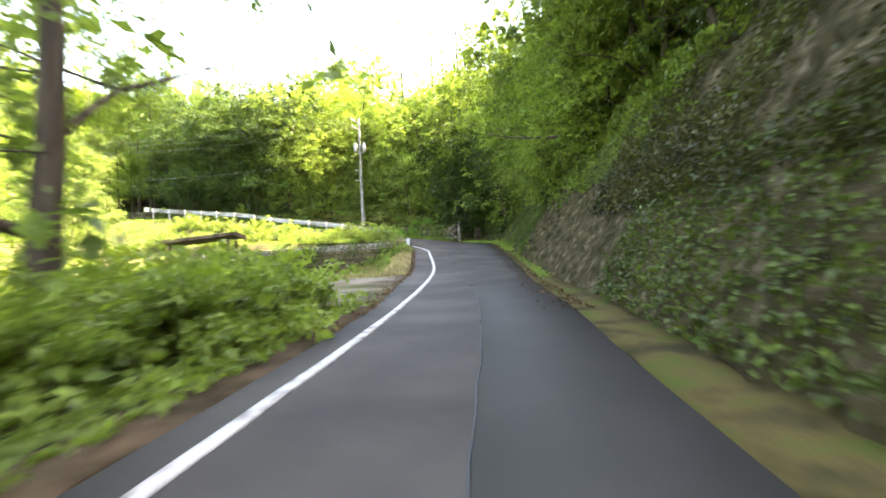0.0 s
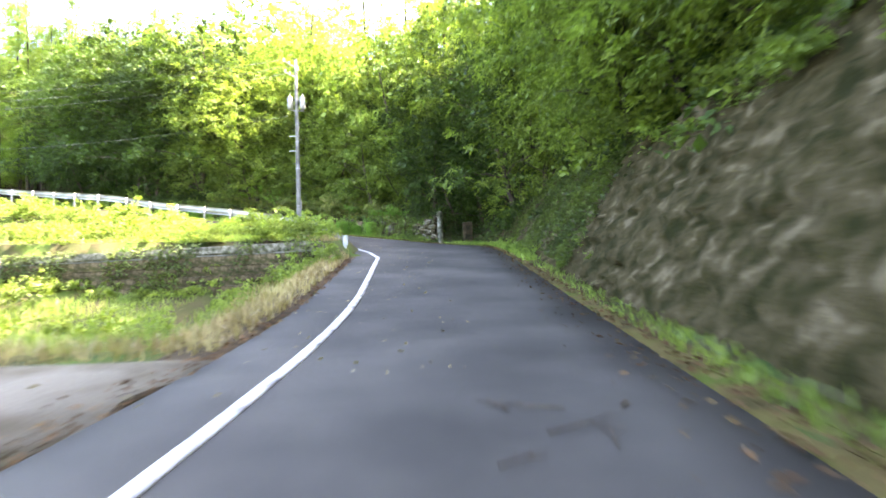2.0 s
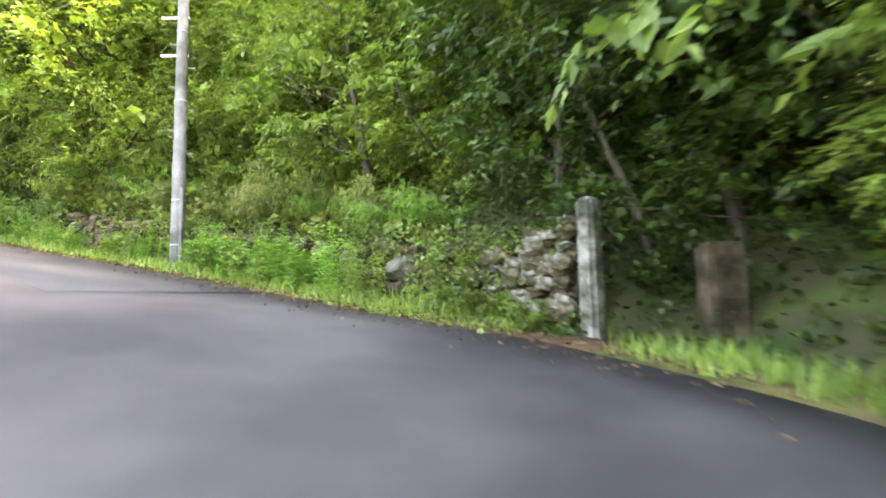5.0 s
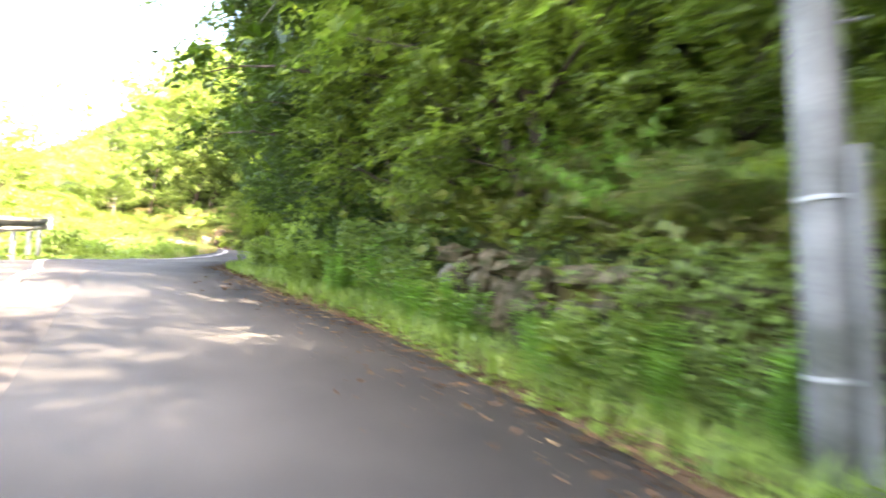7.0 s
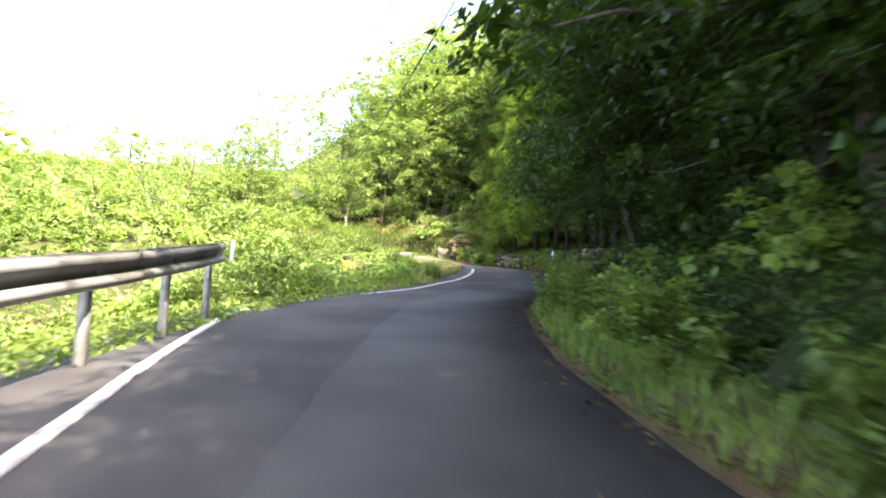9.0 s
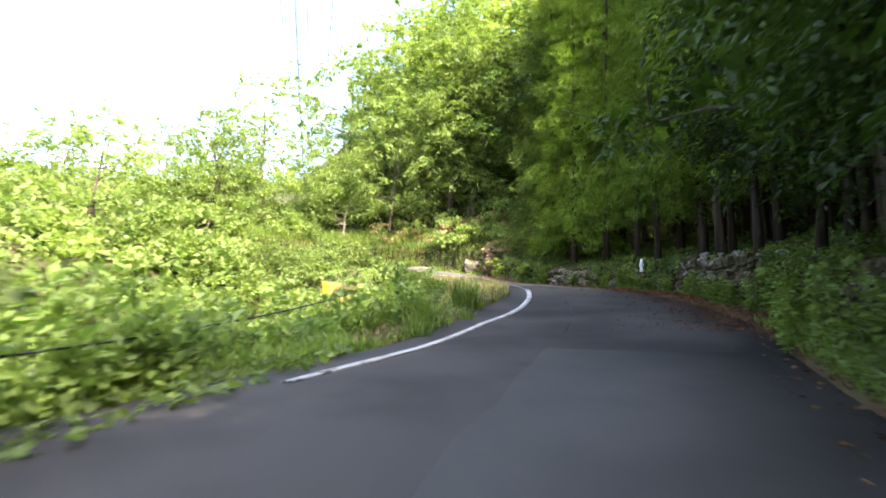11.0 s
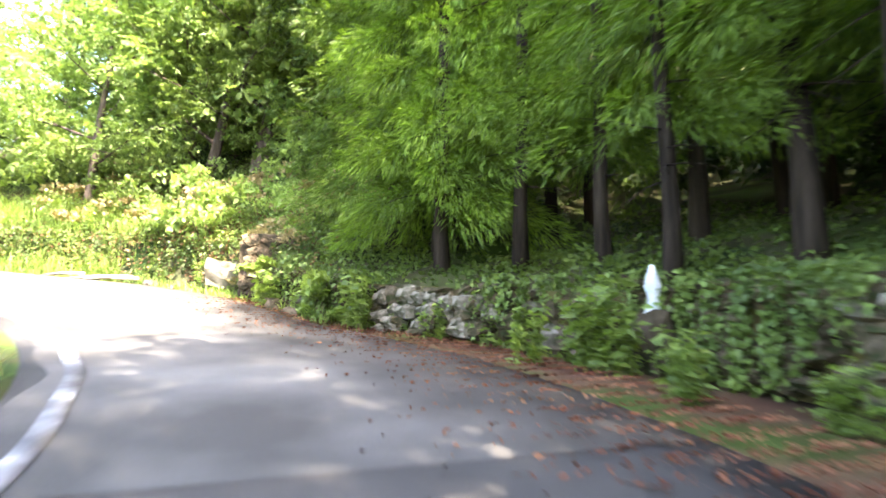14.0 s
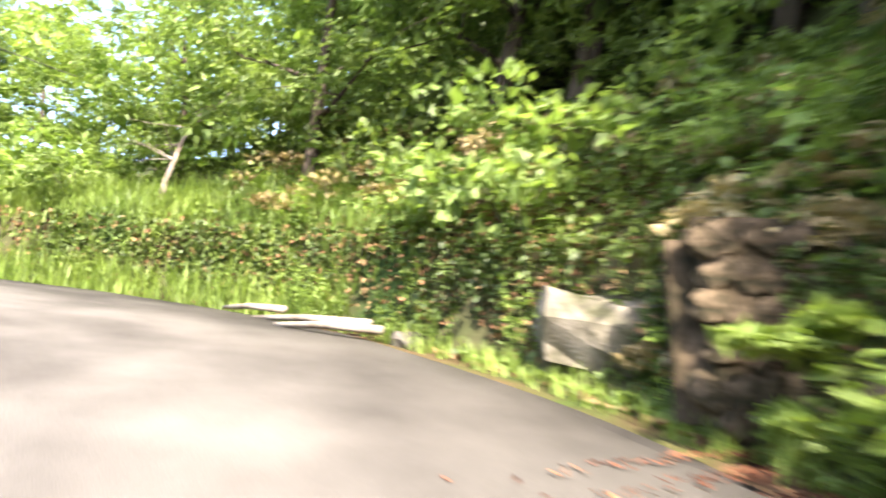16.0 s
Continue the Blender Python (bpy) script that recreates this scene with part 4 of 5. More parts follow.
thicket("thicket", patch_of(rng, -66, -12, -20, 36, 130, 2.6, 12.0), rng, 2.2, 1.6, "leaf", 0.42, 34, "green scrub over the valley floor", 5)
thicket("thicket", [tuple(on_road(106.5, 3.35).xy), tuple(on_road(106.8, 3.4).xy)], rng, 0.32, 1.0, "leaf", 0.15, 60, "tall leafy weeds beside the cobbled wall", 6)
thicket("thicket", [tuple(on_road(104.3, 3.3).xy), tuple(on_road(104.6, 3.4).xy)], rng, 0.32, 1.0, "leaf", 0.14, 60, "tall leafy weeds before the stone wall", 6)
thicket("thicket", band(rng, 11.2, 14.6, -6.6, -4.7, 12, 0.5), rng, 0.7, 0.9, "leaf", 0.12, 80, "bright green bushes at the edge of the lay-by", 5)
thicket("thicket", band(rng, 113, 124, 5.0, 10, 34, 1.0), rng, 1.2, 4.2, "leaf_sunlit", 0.17, 80, "tall sunlit growth along the bank", 6)
thicket("thicket", [(-6.9, 22.6), (-7.6, 22.0), (-8.4, 22.3), (-9.2, 22.0), (-10.0, 22.4), (-7.1, 24.8), (-9.6, 23.2), (-6.4, 20.9), (-7.4, 20.3)], rng, 0.7, 1.0, "leaf", 0.12, 80, "bright green bushes before the shelter", 5)
thicket("thicket", band(rng, 53, 63, 7.0, 14, 32, 1.2), rng, 1.3, 1.5, "leaf", 0.2, 60, "green scrub high on the bank")
# scrub under trees, with the shade there painted into its leaf colour
thicket("thicket", band(rng, 62, 90, 6.5, 14, 64, 1.2), rng, 1.3, 1.5, "leaf_shaded", 0.2, 60, "scrub under the trees on the bank, coloured dark as in shade")
thicket("thicket", band(rng, 83, 108, 13, 22, 60, 1.3), rng, 1.7, 3.2, "leaf_shaded", 0.26, 50, "scrub deep among the cedars, coloured dark as in shade")
thicket("thicket", band(rng, 26, 46, 6.0, 13, 50, 1.2), rng, 1.2, 1.4, "leaf_shaded", 0.2, 50, "scrub above the retaining wall, coloured dark as in shade")
thicket("thicket", band(rng, 109.5, 122, 5.5, 10, 36, 1.0), rng, 1.1, 2.2, "leaf_sunlit", 0.15, 90, "sunlit leafy scrub hanging over the bank")
thicket("thicket", band(rng, 106, 113, 4.6, 7.0, 20, 0.7), rng, 0.6, 0.7, "straw", 0.15, 60, "dry brown brush on the bank")
thicket("thicket", [(-46.9, 65.0), (-47.4, 64.2), (-46.6, 63.6), (-47.0, 68.9), (-47.6, 67.4)], rng, 0.6, 0.7, "leaf_sunlit", 0.12, 70, "creepers over the lichen-covered wall")
thicket("thicket", patch_of(rng, -72, -50, 44, 64, 40, 1.8, 6.0), rng, 1.6, 2.4, "leaf_sunlit", 0.26, 60, "sunlit scrub under the trees across the valley")
thicket("thicket", [(1.6, 50.95), (1.2, 51.25), (0.8, 51.55), (0.4, 51.85), (0.0, 52.1), (-0.5, 52.4)], rng, 0.42, 0.3, "leaf", 0.09, 70, "green creepers over the end of the stone wall", 5)
thicket("thicket", [(1.5, 50.75), (1.25, 50.85), (0.95, 51.0), (0.6, 51.2), (0.2, 51.5)], rng, 0.4, 0.35, "leaf", 0.08, 60, "green creepers hanging over the wall beside the pillar", 5)
thicket("thicket", [(1.1, 50.55), (0.6, 50.9), (0.1, 51.3), (-0.4, 51.6), (-0.9, 51.9)], rng, 0.25, 0.35, "grass", 0.08, 60, "weeds at the foot of the stone wall", 4)
thicket("thicket", band(rng, 79, 90, -10, -5.0, 34, 0.9), rng, 1.1, 0.9, "leaf_sunlit", 0.17, 90, "bright creepers and vines over the slope below the road", 6)
grove(far_sunny, patch_of(rng, -66, -34, 36, 56, 12, 3.5, 10.0), rng, (0.35, 0.6), 0.2)
grove(far_sunny, patch_of(rng, -66, -20, -20, 30, 20, 6.0, 18.0), rng, (0.5, 0.8), 0.2)
scatter(shrubs[2:], band(rng, 80, 90, -8.0, -4.6, 16, 0.9), rng, (0.8, 1.2))
scatter(shrubs[2:], band(rng, 78.6, 82, -6.2, -4.6, 5, 0.7), rng, (0.5, 0.8))
scatter(shrubs[:1], band(rng, 47, 70, -5.8, -4.5, 24, 0.7), rng, (0.55, 0.9))
scatter(shrubs[:1], band(rng, 4, 12.2, -5.8, -3.9, 10, 0.7), rng, (0.6, 0.9))
scatter(shrubs[:1], [(-5.5 - 0.9 * k + 0.3 * math.sin(k * 2.1), SHELF_Y(-5.5 - 0.9 * k) + 0.75 + 0.3 * math.cos(k * 1.7)) for k in range(15)], rng, (0.35, 0.6))
scatter(shrubs[:1], [(-9.5, 28.0), (-12.5, 31.5), (-7.0, 34.6), (-10.8, 36.2), (-14.2, 37.2)], rng, (0.5, 0.85))


distant_wood()


# ---------------------------------------------------------------- walls, rail, pole
def rock_mesh(name, seed, mat, round_=0.35, jag=0.1, cuts=1):
    """A rough block about one metre across."""
    r = random.Random(seed)
    bm = bmesh.new()
    bmesh.ops.create_cube(bm, size=1)
    bmesh.ops.subdivide_edges(bm, edges=bm.edges[:], cuts=cuts, use_grid_fill=True)
    for v in bm.verts:
        ball = v.co.normalized() * 0.62
        v.co = v.co.lerp(ball, round_) + Vector((r.uniform(-jag, jag), r.uniform(-jag, jag), r.uniform(-jag, jag)))
    me = bpy.data.meshes.new(name)
    bm.to_mesh(me)
    bm.free()
    me.materials.append(M[mat])
    return me


STONES = [rock_mesh("stone", k, "stone", 0.5, 0.13) for k in range(6)] + [rock_mesh("stone", 9, "stone_pale", 0.5, 0.13)]
COBBLES = [rock_mesh("cobble", 20 + k, "stone_dark", 0.7, 0.07) for k in range(3)]
BLOCKS = [rock_mesh("block", 30 + k, "stone", 0.06, 0.03) for k in range(3)]


def lay(owner, meshes, spot, across, out, width, height, depth, rng, turn=5.0, name="stone"):
    """One stone of a wall, with its width along across and its depth along out."""
    ob = new(name, meshes[int(rng.integers(0, len(meshes)))])
    z = Vector((0, 0, 1))
    basis = Matrix((across, -out, z)).transposed().to_4x4()
    ob.parent = owner
    ob.matrix_basis = Matrix.Translation(spot) @ basis @ pose(0, 0, 0, rng.uniform(-turn, turn), rng.uniform(-turn, turn), rng.uniform(-turn, turn)) @ Matrix.Diagonal((width, depth, height, 1))
    return ob


def dry_wall(name, s0, s1, height, label, rng, size=0.38, meshes=STONES, lean=0.12, gap=0.0, most=290):
    """A wall of rough stones along the uphill foot line, before a recessed core."""
    height = np.full(len(SS), float(height)) if np.isscalar(height) else height
    core = wall_strip(name, s0, s1, height - 0.08, lean, 0.35, "moss", label, rough=0.02, foot=FOOT + 0.12)
    z, count = 0.0, 0
    while z < height.max() - 0.05:
        h = size * float(rng.uniform(0.45, 0.95))
        s = s0 + float(rng.uniform(0, size))
        while s < s1 and count < most:
            w = size * float(rng.uniform(0.4, 1.9)) 
            i = index(s + w / 2)
            if rng.uniform() > gap and z < height[i] - 0.12:
                a, o = Vector((ST[i, 0], ST[i, 1], 0)), Vector((-SR[i, 0], -SR[i, 1], 0))
                p = Vector((SP[i, 0] + SR[i, 0] * (FOOT[i] + 0.1 + z * lean), SP[i, 1] + SR[i, 1] * (FOOT[i] + 0.1 + z * lean), SP[i, 2] + max(z + h / 2, 0.12)))
                lay(core, meshes, p + Vector((0, 0, float(rng.uniform(-0.07, 0.07)))) + o * float(rng.uniform(-0.07, 0.05)), a, o, w * 1.16, h * float(rng.uniform(1.0, 1.55)), 0.36 * float(rng.uniform(0.8, 1.2)), rng, 15.0)
                count += 1
            s += w
        z += h
    return core


rng = np.random.default_rng(23)


def guard_rail():
    """A steel crash barrier on the downhill side: beam, posts, end plate."""
    path = along([(41, -3.25), (43.5, -3.7), (47, -4.0), (52, -3.5), (58, -2.9), (64, -2.9), (70, -3.0), (72.7, -3.2), (74.5, -3.4), (77.2, -3.85)])
    lift = along([(62, 0.0), (70, 0.25), (72.7, 0.36), (77.2, 0.6)])
    rail = thing("guard_rail", Matrix(), "weathered galvanised steel crash barrier along the road edge", "guard rail")
    prof = [(0.0, 0.0), (0.07, 0.03), (0.08, 0.09), (0.01, 0.13), (0.01, 0.19), (0.08, 0.23), (0.07, 0.30), (0.0, 0.33)]
    k = np.arange(index(41.2), index(77.2), 2)
    rows = []
    for thick in (0.0, -0.012):
        for a, b in prof:
            d = path[k] + a + thick
            rows.append(np.stack([SP[k, 0] + SR[k, 0] * d, SP[k, 1] + SR[k, 1] * d, SP[k, 2] + 0.42 + lift[k] + b * 1.15], 1))
    n, m = len(k), len(prof)
    f = []
    for g in (0, m):
        for r in range(m - 1):
            for j in range(n - 1):
                q = ((g + r) * n + j, (g + r) * n + j + 1, (g + r + 1) * n + j + 1, (g + r + 1) * n + j)
                f.append(q if g else q[::-1])
    for j in range(n - 1):
        f.append(((m - 1) * n + j, (m - 1) * n + j + 1, (2 * m - 1) * n + j + 1, (2 * m - 1) * n + j))
    part("beam", (np.concatenate(rows), np.array(f)), "galvanised", rail, smooth=True)
    s = 42.2
    while s < 77.0:
        i = index(s)
        p = on_road(s, path[i] - 0.09)
        g = min(ground_at(p.x, p.y), p.z)
        part("post", tube([(0, 0, g - p.z - 0.3), (0, 0, 0.4), (0, 0, 0.78 + lift[i])], [0.062, 0.062, 0.055], 10), "galvanised", rail, at=Matrix.Translation(p), smooth=True)
        part("bracket", box_bm(0.09, 0.07, 0.2, 0.008), "galvanised", rail, at=Matrix.Translation(p + Vector((SR[i, 0] * 0.07, SR[i, 1] * 0.07, 0.62 + lift[i]))) @ pose(0, 0, 0, 0, 0, heading(s) + 90))
        s += 2.0
    for s, lab in ((41.0, "white painted end plate"), (77.3, "white end plate")):
        i = index(s)
        bm = box_bm(0.5, 0.05, 0.42, 0.02)
        bmesh.ops.transform(bm, matrix=Matrix.Shear("XZ", 4, (0.2, 0.0)), verts=bm.verts)
        part("end_plate", bm, "white", rail, lab, at=Matrix.Translation(on_road(s, path[i] + 0.05, 0.6 + lift[i])) @ pose(0, 0, 0, 0, 0, heading(s) + 25))
    part("end_post", box_bm(0.16, 0.12, 0.9, 0.02), "white", rail, "white painted post", at=Matrix.Translation(on_road(40.75, -3.2, 0.33)) @ pose(0, 0, 0, 0, 0, heading(41)))


guard_rail()

# the wall of blocks under the upper road
lower = part("block_wall", box_bm(15.6, 0.4, 3.1, 0.03), "concrete", at=pose(-10.6, 41.55, 2.35, 0, 0, -15.3))
tagged(lower, "weathered concrete block retaining wall below the road", "wall", kind="structure")
part("coping", box_bm(15.7, 0.46, 0.34, 0.05), "pale", lower, "worn concrete band along the top", at=pose(0, -0.03, 1.42))
for row in range(7):
    for col in range(26):
        w, h = 0.59, 0.385
        ob = new("block", BLOCKS[int(rng.integers(0, 3))])
        ob.parent = lower
        ob.matrix_basis = pose(-7.45 + col * 0.6 + (0.3 if row % 2 else 0) - 0.1, -0.2, -1.4 + row * 0.4, 0, rng.uniform(-1, 1), rng.uniform(-2, 2)) @ Matrix.Diagonal((w, 0.16, h, 1))
part("pier", box_bm(0.5, 0.6, 3.2, 0.04), "concrete", lower, at=pose(-7.9, -0.15, 0.0))

for k in range(14):
    x = -18.6 - 0.62 * (k % 7) + float(rng.uniform(-0.2, 0.2))
    y = SHELF_Y(x) + (0.0 if k < 7 else 0.45)
    w = float(rng.uniform(0.8, 1.3))
    ob = new("boulder", rock_mesh("boulder", 60 + k, "stone_pale", 0.45, 0.1, 2))
    ob.matrix_basis = pose(x, y, 1.1 if k < 7 else 2.3, rng.uniform(-15, 15), rng.uniform(-15, 15), rng.uniform(0, 90)) @ Matrix.Diagonal((w, w * 0.9, 1.5 if k < 7 else 1.7, 1))
    tagged(ob, "large pale boulder stacked at the end of the wall", "rock", "boulders")


def shelter(x, y):
    z = ground_at(x, y)
    shed = thing("shelter", pose(x, y, z, 0, 0, 8), "small open timber shelter with a dark board roof", "shelter")
    part("roof", box_bm(3.0, 1.9, 0.14, 0.02, Matrix.Translation((-1.5, 0, 2.02)) @ pose(0, 0, 0, 0, -5, 0)), "bark", shed, "dark weathered board roof")
    part("fascia", box_bm(0.06, 1.94, 0.2, 0.01, Matrix.Translation((0.02, 0, 2.12))), "bark", shed)
    for px in (-0.35, -2.6):
        for py in (-0.75, 0.75):
            part("post", box_bm(0.1, 0.1, 2.2, 0.01, Matrix.Translation((px, py, 0.9))), "bark", shed)
    part("rail", box_bm(2.3, 0.05, 0.1, 0.01, Matrix.Translation((-1.5, 0.75, 1.0))), "bark", shed)


shelter(-8.45, 24.0)

# stone walls on the uphill side
stone_wall = dry_wall("stone_wall", 87.5, 106.0, along([(80, 1.3), (96, 1.25), (100, 0.95), (110, 0.85)]), "old dry stone wall, mossy and half overgrown", rng, 0.26, gap=0.12, most=460)
dry_wall("stone_wall", 48.3, 62.0, 1.1, "overgrown old stone wall at the foot of the bank", rng, 0.32, gap=0.3, most=200)

for k in range(16):
    q = 101.2 + 0.13 * k + float(rng.uniform(-0.1, 0.1))
    i = index(q)
    z = float(rng.uniform(0.15, 0.75))
    lay(stone_wall, [STONES[6]], on_road(q, float(FOOT[i]) + 0.04 + 0.12 * z, z), Vector((ST[i, 0], ST[i, 1], 0)), Vector((-SR[i, 0], -SR[i, 1], 0)), float(rng.uniform(0.22, 0.42)), float(rng.uniform(0.18, 0.3)), 0.34, rng, 14.0)

# the lichen-covered wall below the last bend
a, b = Vector((-47.25, 68.9, 0)), Vector((-47.75, 65.6, 0))
bm = bmesh.new()
bmesh.ops.create_cube(bm, size=1)
bmesh.ops.subdivide_edges(bm, edges=bm.edges[:], cuts=11, use_grid_fill=True)
for v in bm.verts:
    v.co = Vector((v.co.x * (b - a).length, v.co.y * 0.5, v.co.z * 3.2))
    v.co += noise.noise_vector(v.co * 1.3) * 0.28 + noise.noise_vector(v.co * 4.0) * 0.1
lich = part("lichen_wall", bm, "lichen", at=pose((a.x + b.x) / 2, (a.y + b.y) / 2, 9.5, 5, 0, math.degrees(math.atan2(b.y - a.y, b.x - a.x))))
tagged(lich, "sunlit concrete wall covered in yellow lichen", "wall", kind="structure")

# gate pillar at the mouth of the path
pillar = thing("gate_pillar", pose(1.77, 50.42, 4.35, 0, 0, -37), "pale stone gate pillar at the end of a stone wall", "pillar")
part("shaft", box_bm(0.26, 0.3, 2.1, 0.05, Matrix.Translation((0, 0, 0.85))), "pale", pillar)
part("mortar", box_bm(2.0, 0.3, 1.0, 0.15, Matrix.Translation((-1.1, 0.16, 0.4))), "stone", pillar, "mossy earth core of the stone wall")
for k in range(120):
    u, h = float(rng.uniform(0, 1)), float(rng.uniform(0, 1))
    top = 1.6 - 0.6 * u
    w = float(rng.uniform(0.16, 0.34))
    ob = new("stone", STONES[6 if rng.uniform() > 0.6 else int(rng.integers(0, 6))])
    ob.parent = pillar
    ob.matrix_basis = pose(-0.25 - 2.1 * u, -0.04 + rng.uniform(-0.05, 0.04), 0.02 + top * h, rng.uniform(-20, 20), rng.uniform(-25, 25), rng.uniform(-12, 12)) @ Matrix.Diagonal((w, 0.26, w * float(rng.uniform(0.55, 0.9)), 1))
# added dark block in place of the shade in the path's opening
opening_shade = thing("gate_pillar", pose(3.35, 50.2, 4.3, 0, 0, 15), "dark block standing in for the shaded opening of the path", "pillar")
part("shaft", box_bm(0.5, 0.4, 1.4, 0.05, Matrix.Translation((0, 0, 0.55))), "stone_dark", opening_shade)

# cobbled end of the bank wall and the boulders beside it
cob = thing("cobble_wall", pose(-53.25, 76.45, 12.35, 12, 0, -112), "short retaining wall of rounded cobbles set in mortar", "wall")
part("mortar", box_bm(1.4, 0.5, 1.75, 0.2, Matrix.Translation((0.03, -0.33, 0.75))), "stone_dark", cob, "dark earthy mortar")
for row in range(6):
    for col in range(6):
        ob = new("cobble", COBBLES[int(rng.integers(0, 3))])
        ob.parent = cob
        q = rng.uniform(0.75, 1.25)
        ob.matrix_basis = pose(-0.55 + col * 0.2 + (row % 2) * 0.1 + rng.uniform(-0.05, 0.05), -0.1, 0.05 + row * 0.26 + rng.uniform(-0.05, 0.05), rng.uniform(-15, 15), rng.uniform(20, 70), 0) @ Matrix.Diagonal((0.25 * q, 0.15, 0.23 / q, 1))


def boulder(s, d, x, y, z, seed, mat="stone_pale", label="pale angular boulder at the road edge", sink=0.1, turn=0):
    p = on_road(s, d)
    ob = new("boulder", rock_mesh("boulder", seed, mat, 0.55, 0.085, 2))
    ob.matrix_basis = Matrix.Translation((p.x, p.y, max(ground_at(p.x, p.y), p.z - 0.03) + z * 0.4 - sink)) @ pose(0, 0, 0, 6, -5, heading(s) + turn) @ Matrix.Diagonal((x, y, z, 1))
    return tagged(ob, label, "rock", "boulders")


ob = new("boulder", rock_mesh("boulder", 41, "stone_pale", 0.3, 0.09, 2))
ob.matrix_basis = pose(-55.25, 76.2, 12.95, 8, -6, 152) @ Matrix.Diagonal((0.95, 1.1, 0.72, 1))
tagged(ob, "pale angular boulder bedded in the earth bank", "rock", "boulders")
ob = new("boulder", rock_mesh("boulder", 42, "stone_pale", 0.45, 0.09, 2))
ob.matrix_basis = pose(-60.15, 73.75, 13.3, 5, -8, 135) @ Matrix.Diagonal((0.95, 0.8, 0.65, 1))
tagged(ob, "pale boulder in the sunlit verge", "rock", "boulders")
boulder(105.9, 3.25, 0.5, 0.4, 0.35, 43, "stone")
boulder(105.2, 3.3, 0.6, 0.4, 0.3, 44, "stone", turn=20)
boulder(109.8, 3.3, 0.5, 0.4, 0.3, 45)
for s, w in ((93.3, 0.4), (94.1, 0.22), (95.3, 0.42), (95.9, 0.2), (96.6, 0.3)):
    p = on_road(s, float(FOOT[index(s)]) + 0.3)
    ob = new("capstone", rock_mesh("capstone", int(s * 10), "pale", 0.45, 0.14))
    ob.matrix_basis = Matrix.Translation((p.x, p.y, p.z + 1.33)) @ pose(0, 0, 0, 8, 5, heading(s) + 20 * w) @ Matrix.Diagonal((w, w * 0.6, w * 0.5, 1))
    tagged(ob, "pale stone lying loose on the wall top", "stone", "loose stones")

# small white stone figure in a niche of the wall, as a plain turned shape
p = on_road(99.1, 4.35)
prof = [(0.0, 0.14), (0.06, 0.14), (0.10, 0.10), (0.24, 0.07), (0.34, 0.09), (0.42, 0.12), (0.50, 0.10), (0.62, 0.06), (0.72, 0.03)]
fig = part("garden_ornament", tube([(0, 0, h) for h, _ in prof], [r for _, r in prof], 12), "white", at=pose(p.x, p.y, p.z + 0.62) @ Matrix.Diagonal((0.85, 0.85, 0.85, 1)), smooth=True)
tagged(fig, "small white stone ornament standing on the wall", "ornament")
ledge = boulder(99.1, 4.4, 0.5, 0.5, 0.8, 47, "stone", "rough ledge stone under the white ornament", 0.0)


def power_pole():
    x, y = -7.45, 55.12
    base = ground_at(x, y) - 0.3
    pole = thing("utility_pole", pose(x, y, base), "round grey concrete utility pole with transformer and crossarms", "utility pole")
    top = 17.4 - base
    part("shaft", tube([(0, 0, h) for h in np.linspace(0, top, 12)], np.linspace(0.165, 0.1, 12), 20), "concrete", pole, smooth=True)
    part("cap", tube([(0, 0, top - 0.02), (0, 0, top + 0.06)], [0.11, 0.07], 16), "dark", pole)
    guard = part("cable_guard", tube([(0.19, -0.16, 0.2), (0.19, -0.16, 2.3)], [0.045, 0.045], 8), "concrete", pole, "pale plastic cable cover strapped to the pole")
    for h in (0.9, 2.0, 4.5, 6.3):
        part("band", tube([(0, 0, h), (0, 0, h + 0.03)], [0.172 - 0.004 * h, 0.172 - 0.004 * h], 20), "galvanised", pole)
    for h, w in ((top - 0.3, 1.8), (top - 1.0, 1.5)):
        arm = part("crossarm", box_bm(w, 0.08, 0.09, 0.01), "galvanised", pole, at=pose(-0.35, 0.12, h, 0, 0, 70))
        for u in (-0.45, -0.1, 0.3, 0.45):
            part("insulator", tube([(0, 0, 0.04), (0, 0, 0.1), (0, 0, 0.12), (0, 0, 0.2)], [0.03, 0.055, 0.05, 0.025], 10), "white", arm, at=Matrix.Translation((u * w, 0, 0)), smooth=True)
    for a in (0, 150):
        t = part("transformer", tube([(0, 0, 0), (0, 0, 0.05), (0, 0, 0.75), (0, 0, 0.85)], [0.15, 0.19, 0.19, 0.12], 16), "galvanised", pole, "grey drum transformer", at=pose(0.42 * math.cos(radians(200 + a)), 0.42 * math.sin(radians(200 + a)), 14.0 - base), smooth=True)
        part("bushing", tube([(0, 0, 0.85), (0, 0, 1.05)], [0.04, 0.03], 8), "white", t)
    part("bracket", box_bm(1.0, 0.1, 0.08, 0.01), "galvanised", pole, at=pose(0, 0.05, 13.95 - base, 0, 0, 20))
    for h in (12.2 - base, 11.2 - base):
        part("bracket", box_bm(0.7, 0.06, 0.06, 0.01), "white", pole, at=pose(-0.2, 0, h, 0, 0, 10))
    for k in range(9):
        part("step_bolt", tube([(0.08, 0, 0), (0.3, 0, 0)], [0.012, 0.012], 6), "galvanised", pole, at=pose(0, 0, 3.2 + k * 0.55, 0, 0, 180 * (k % 2) + 30))


power_pole()


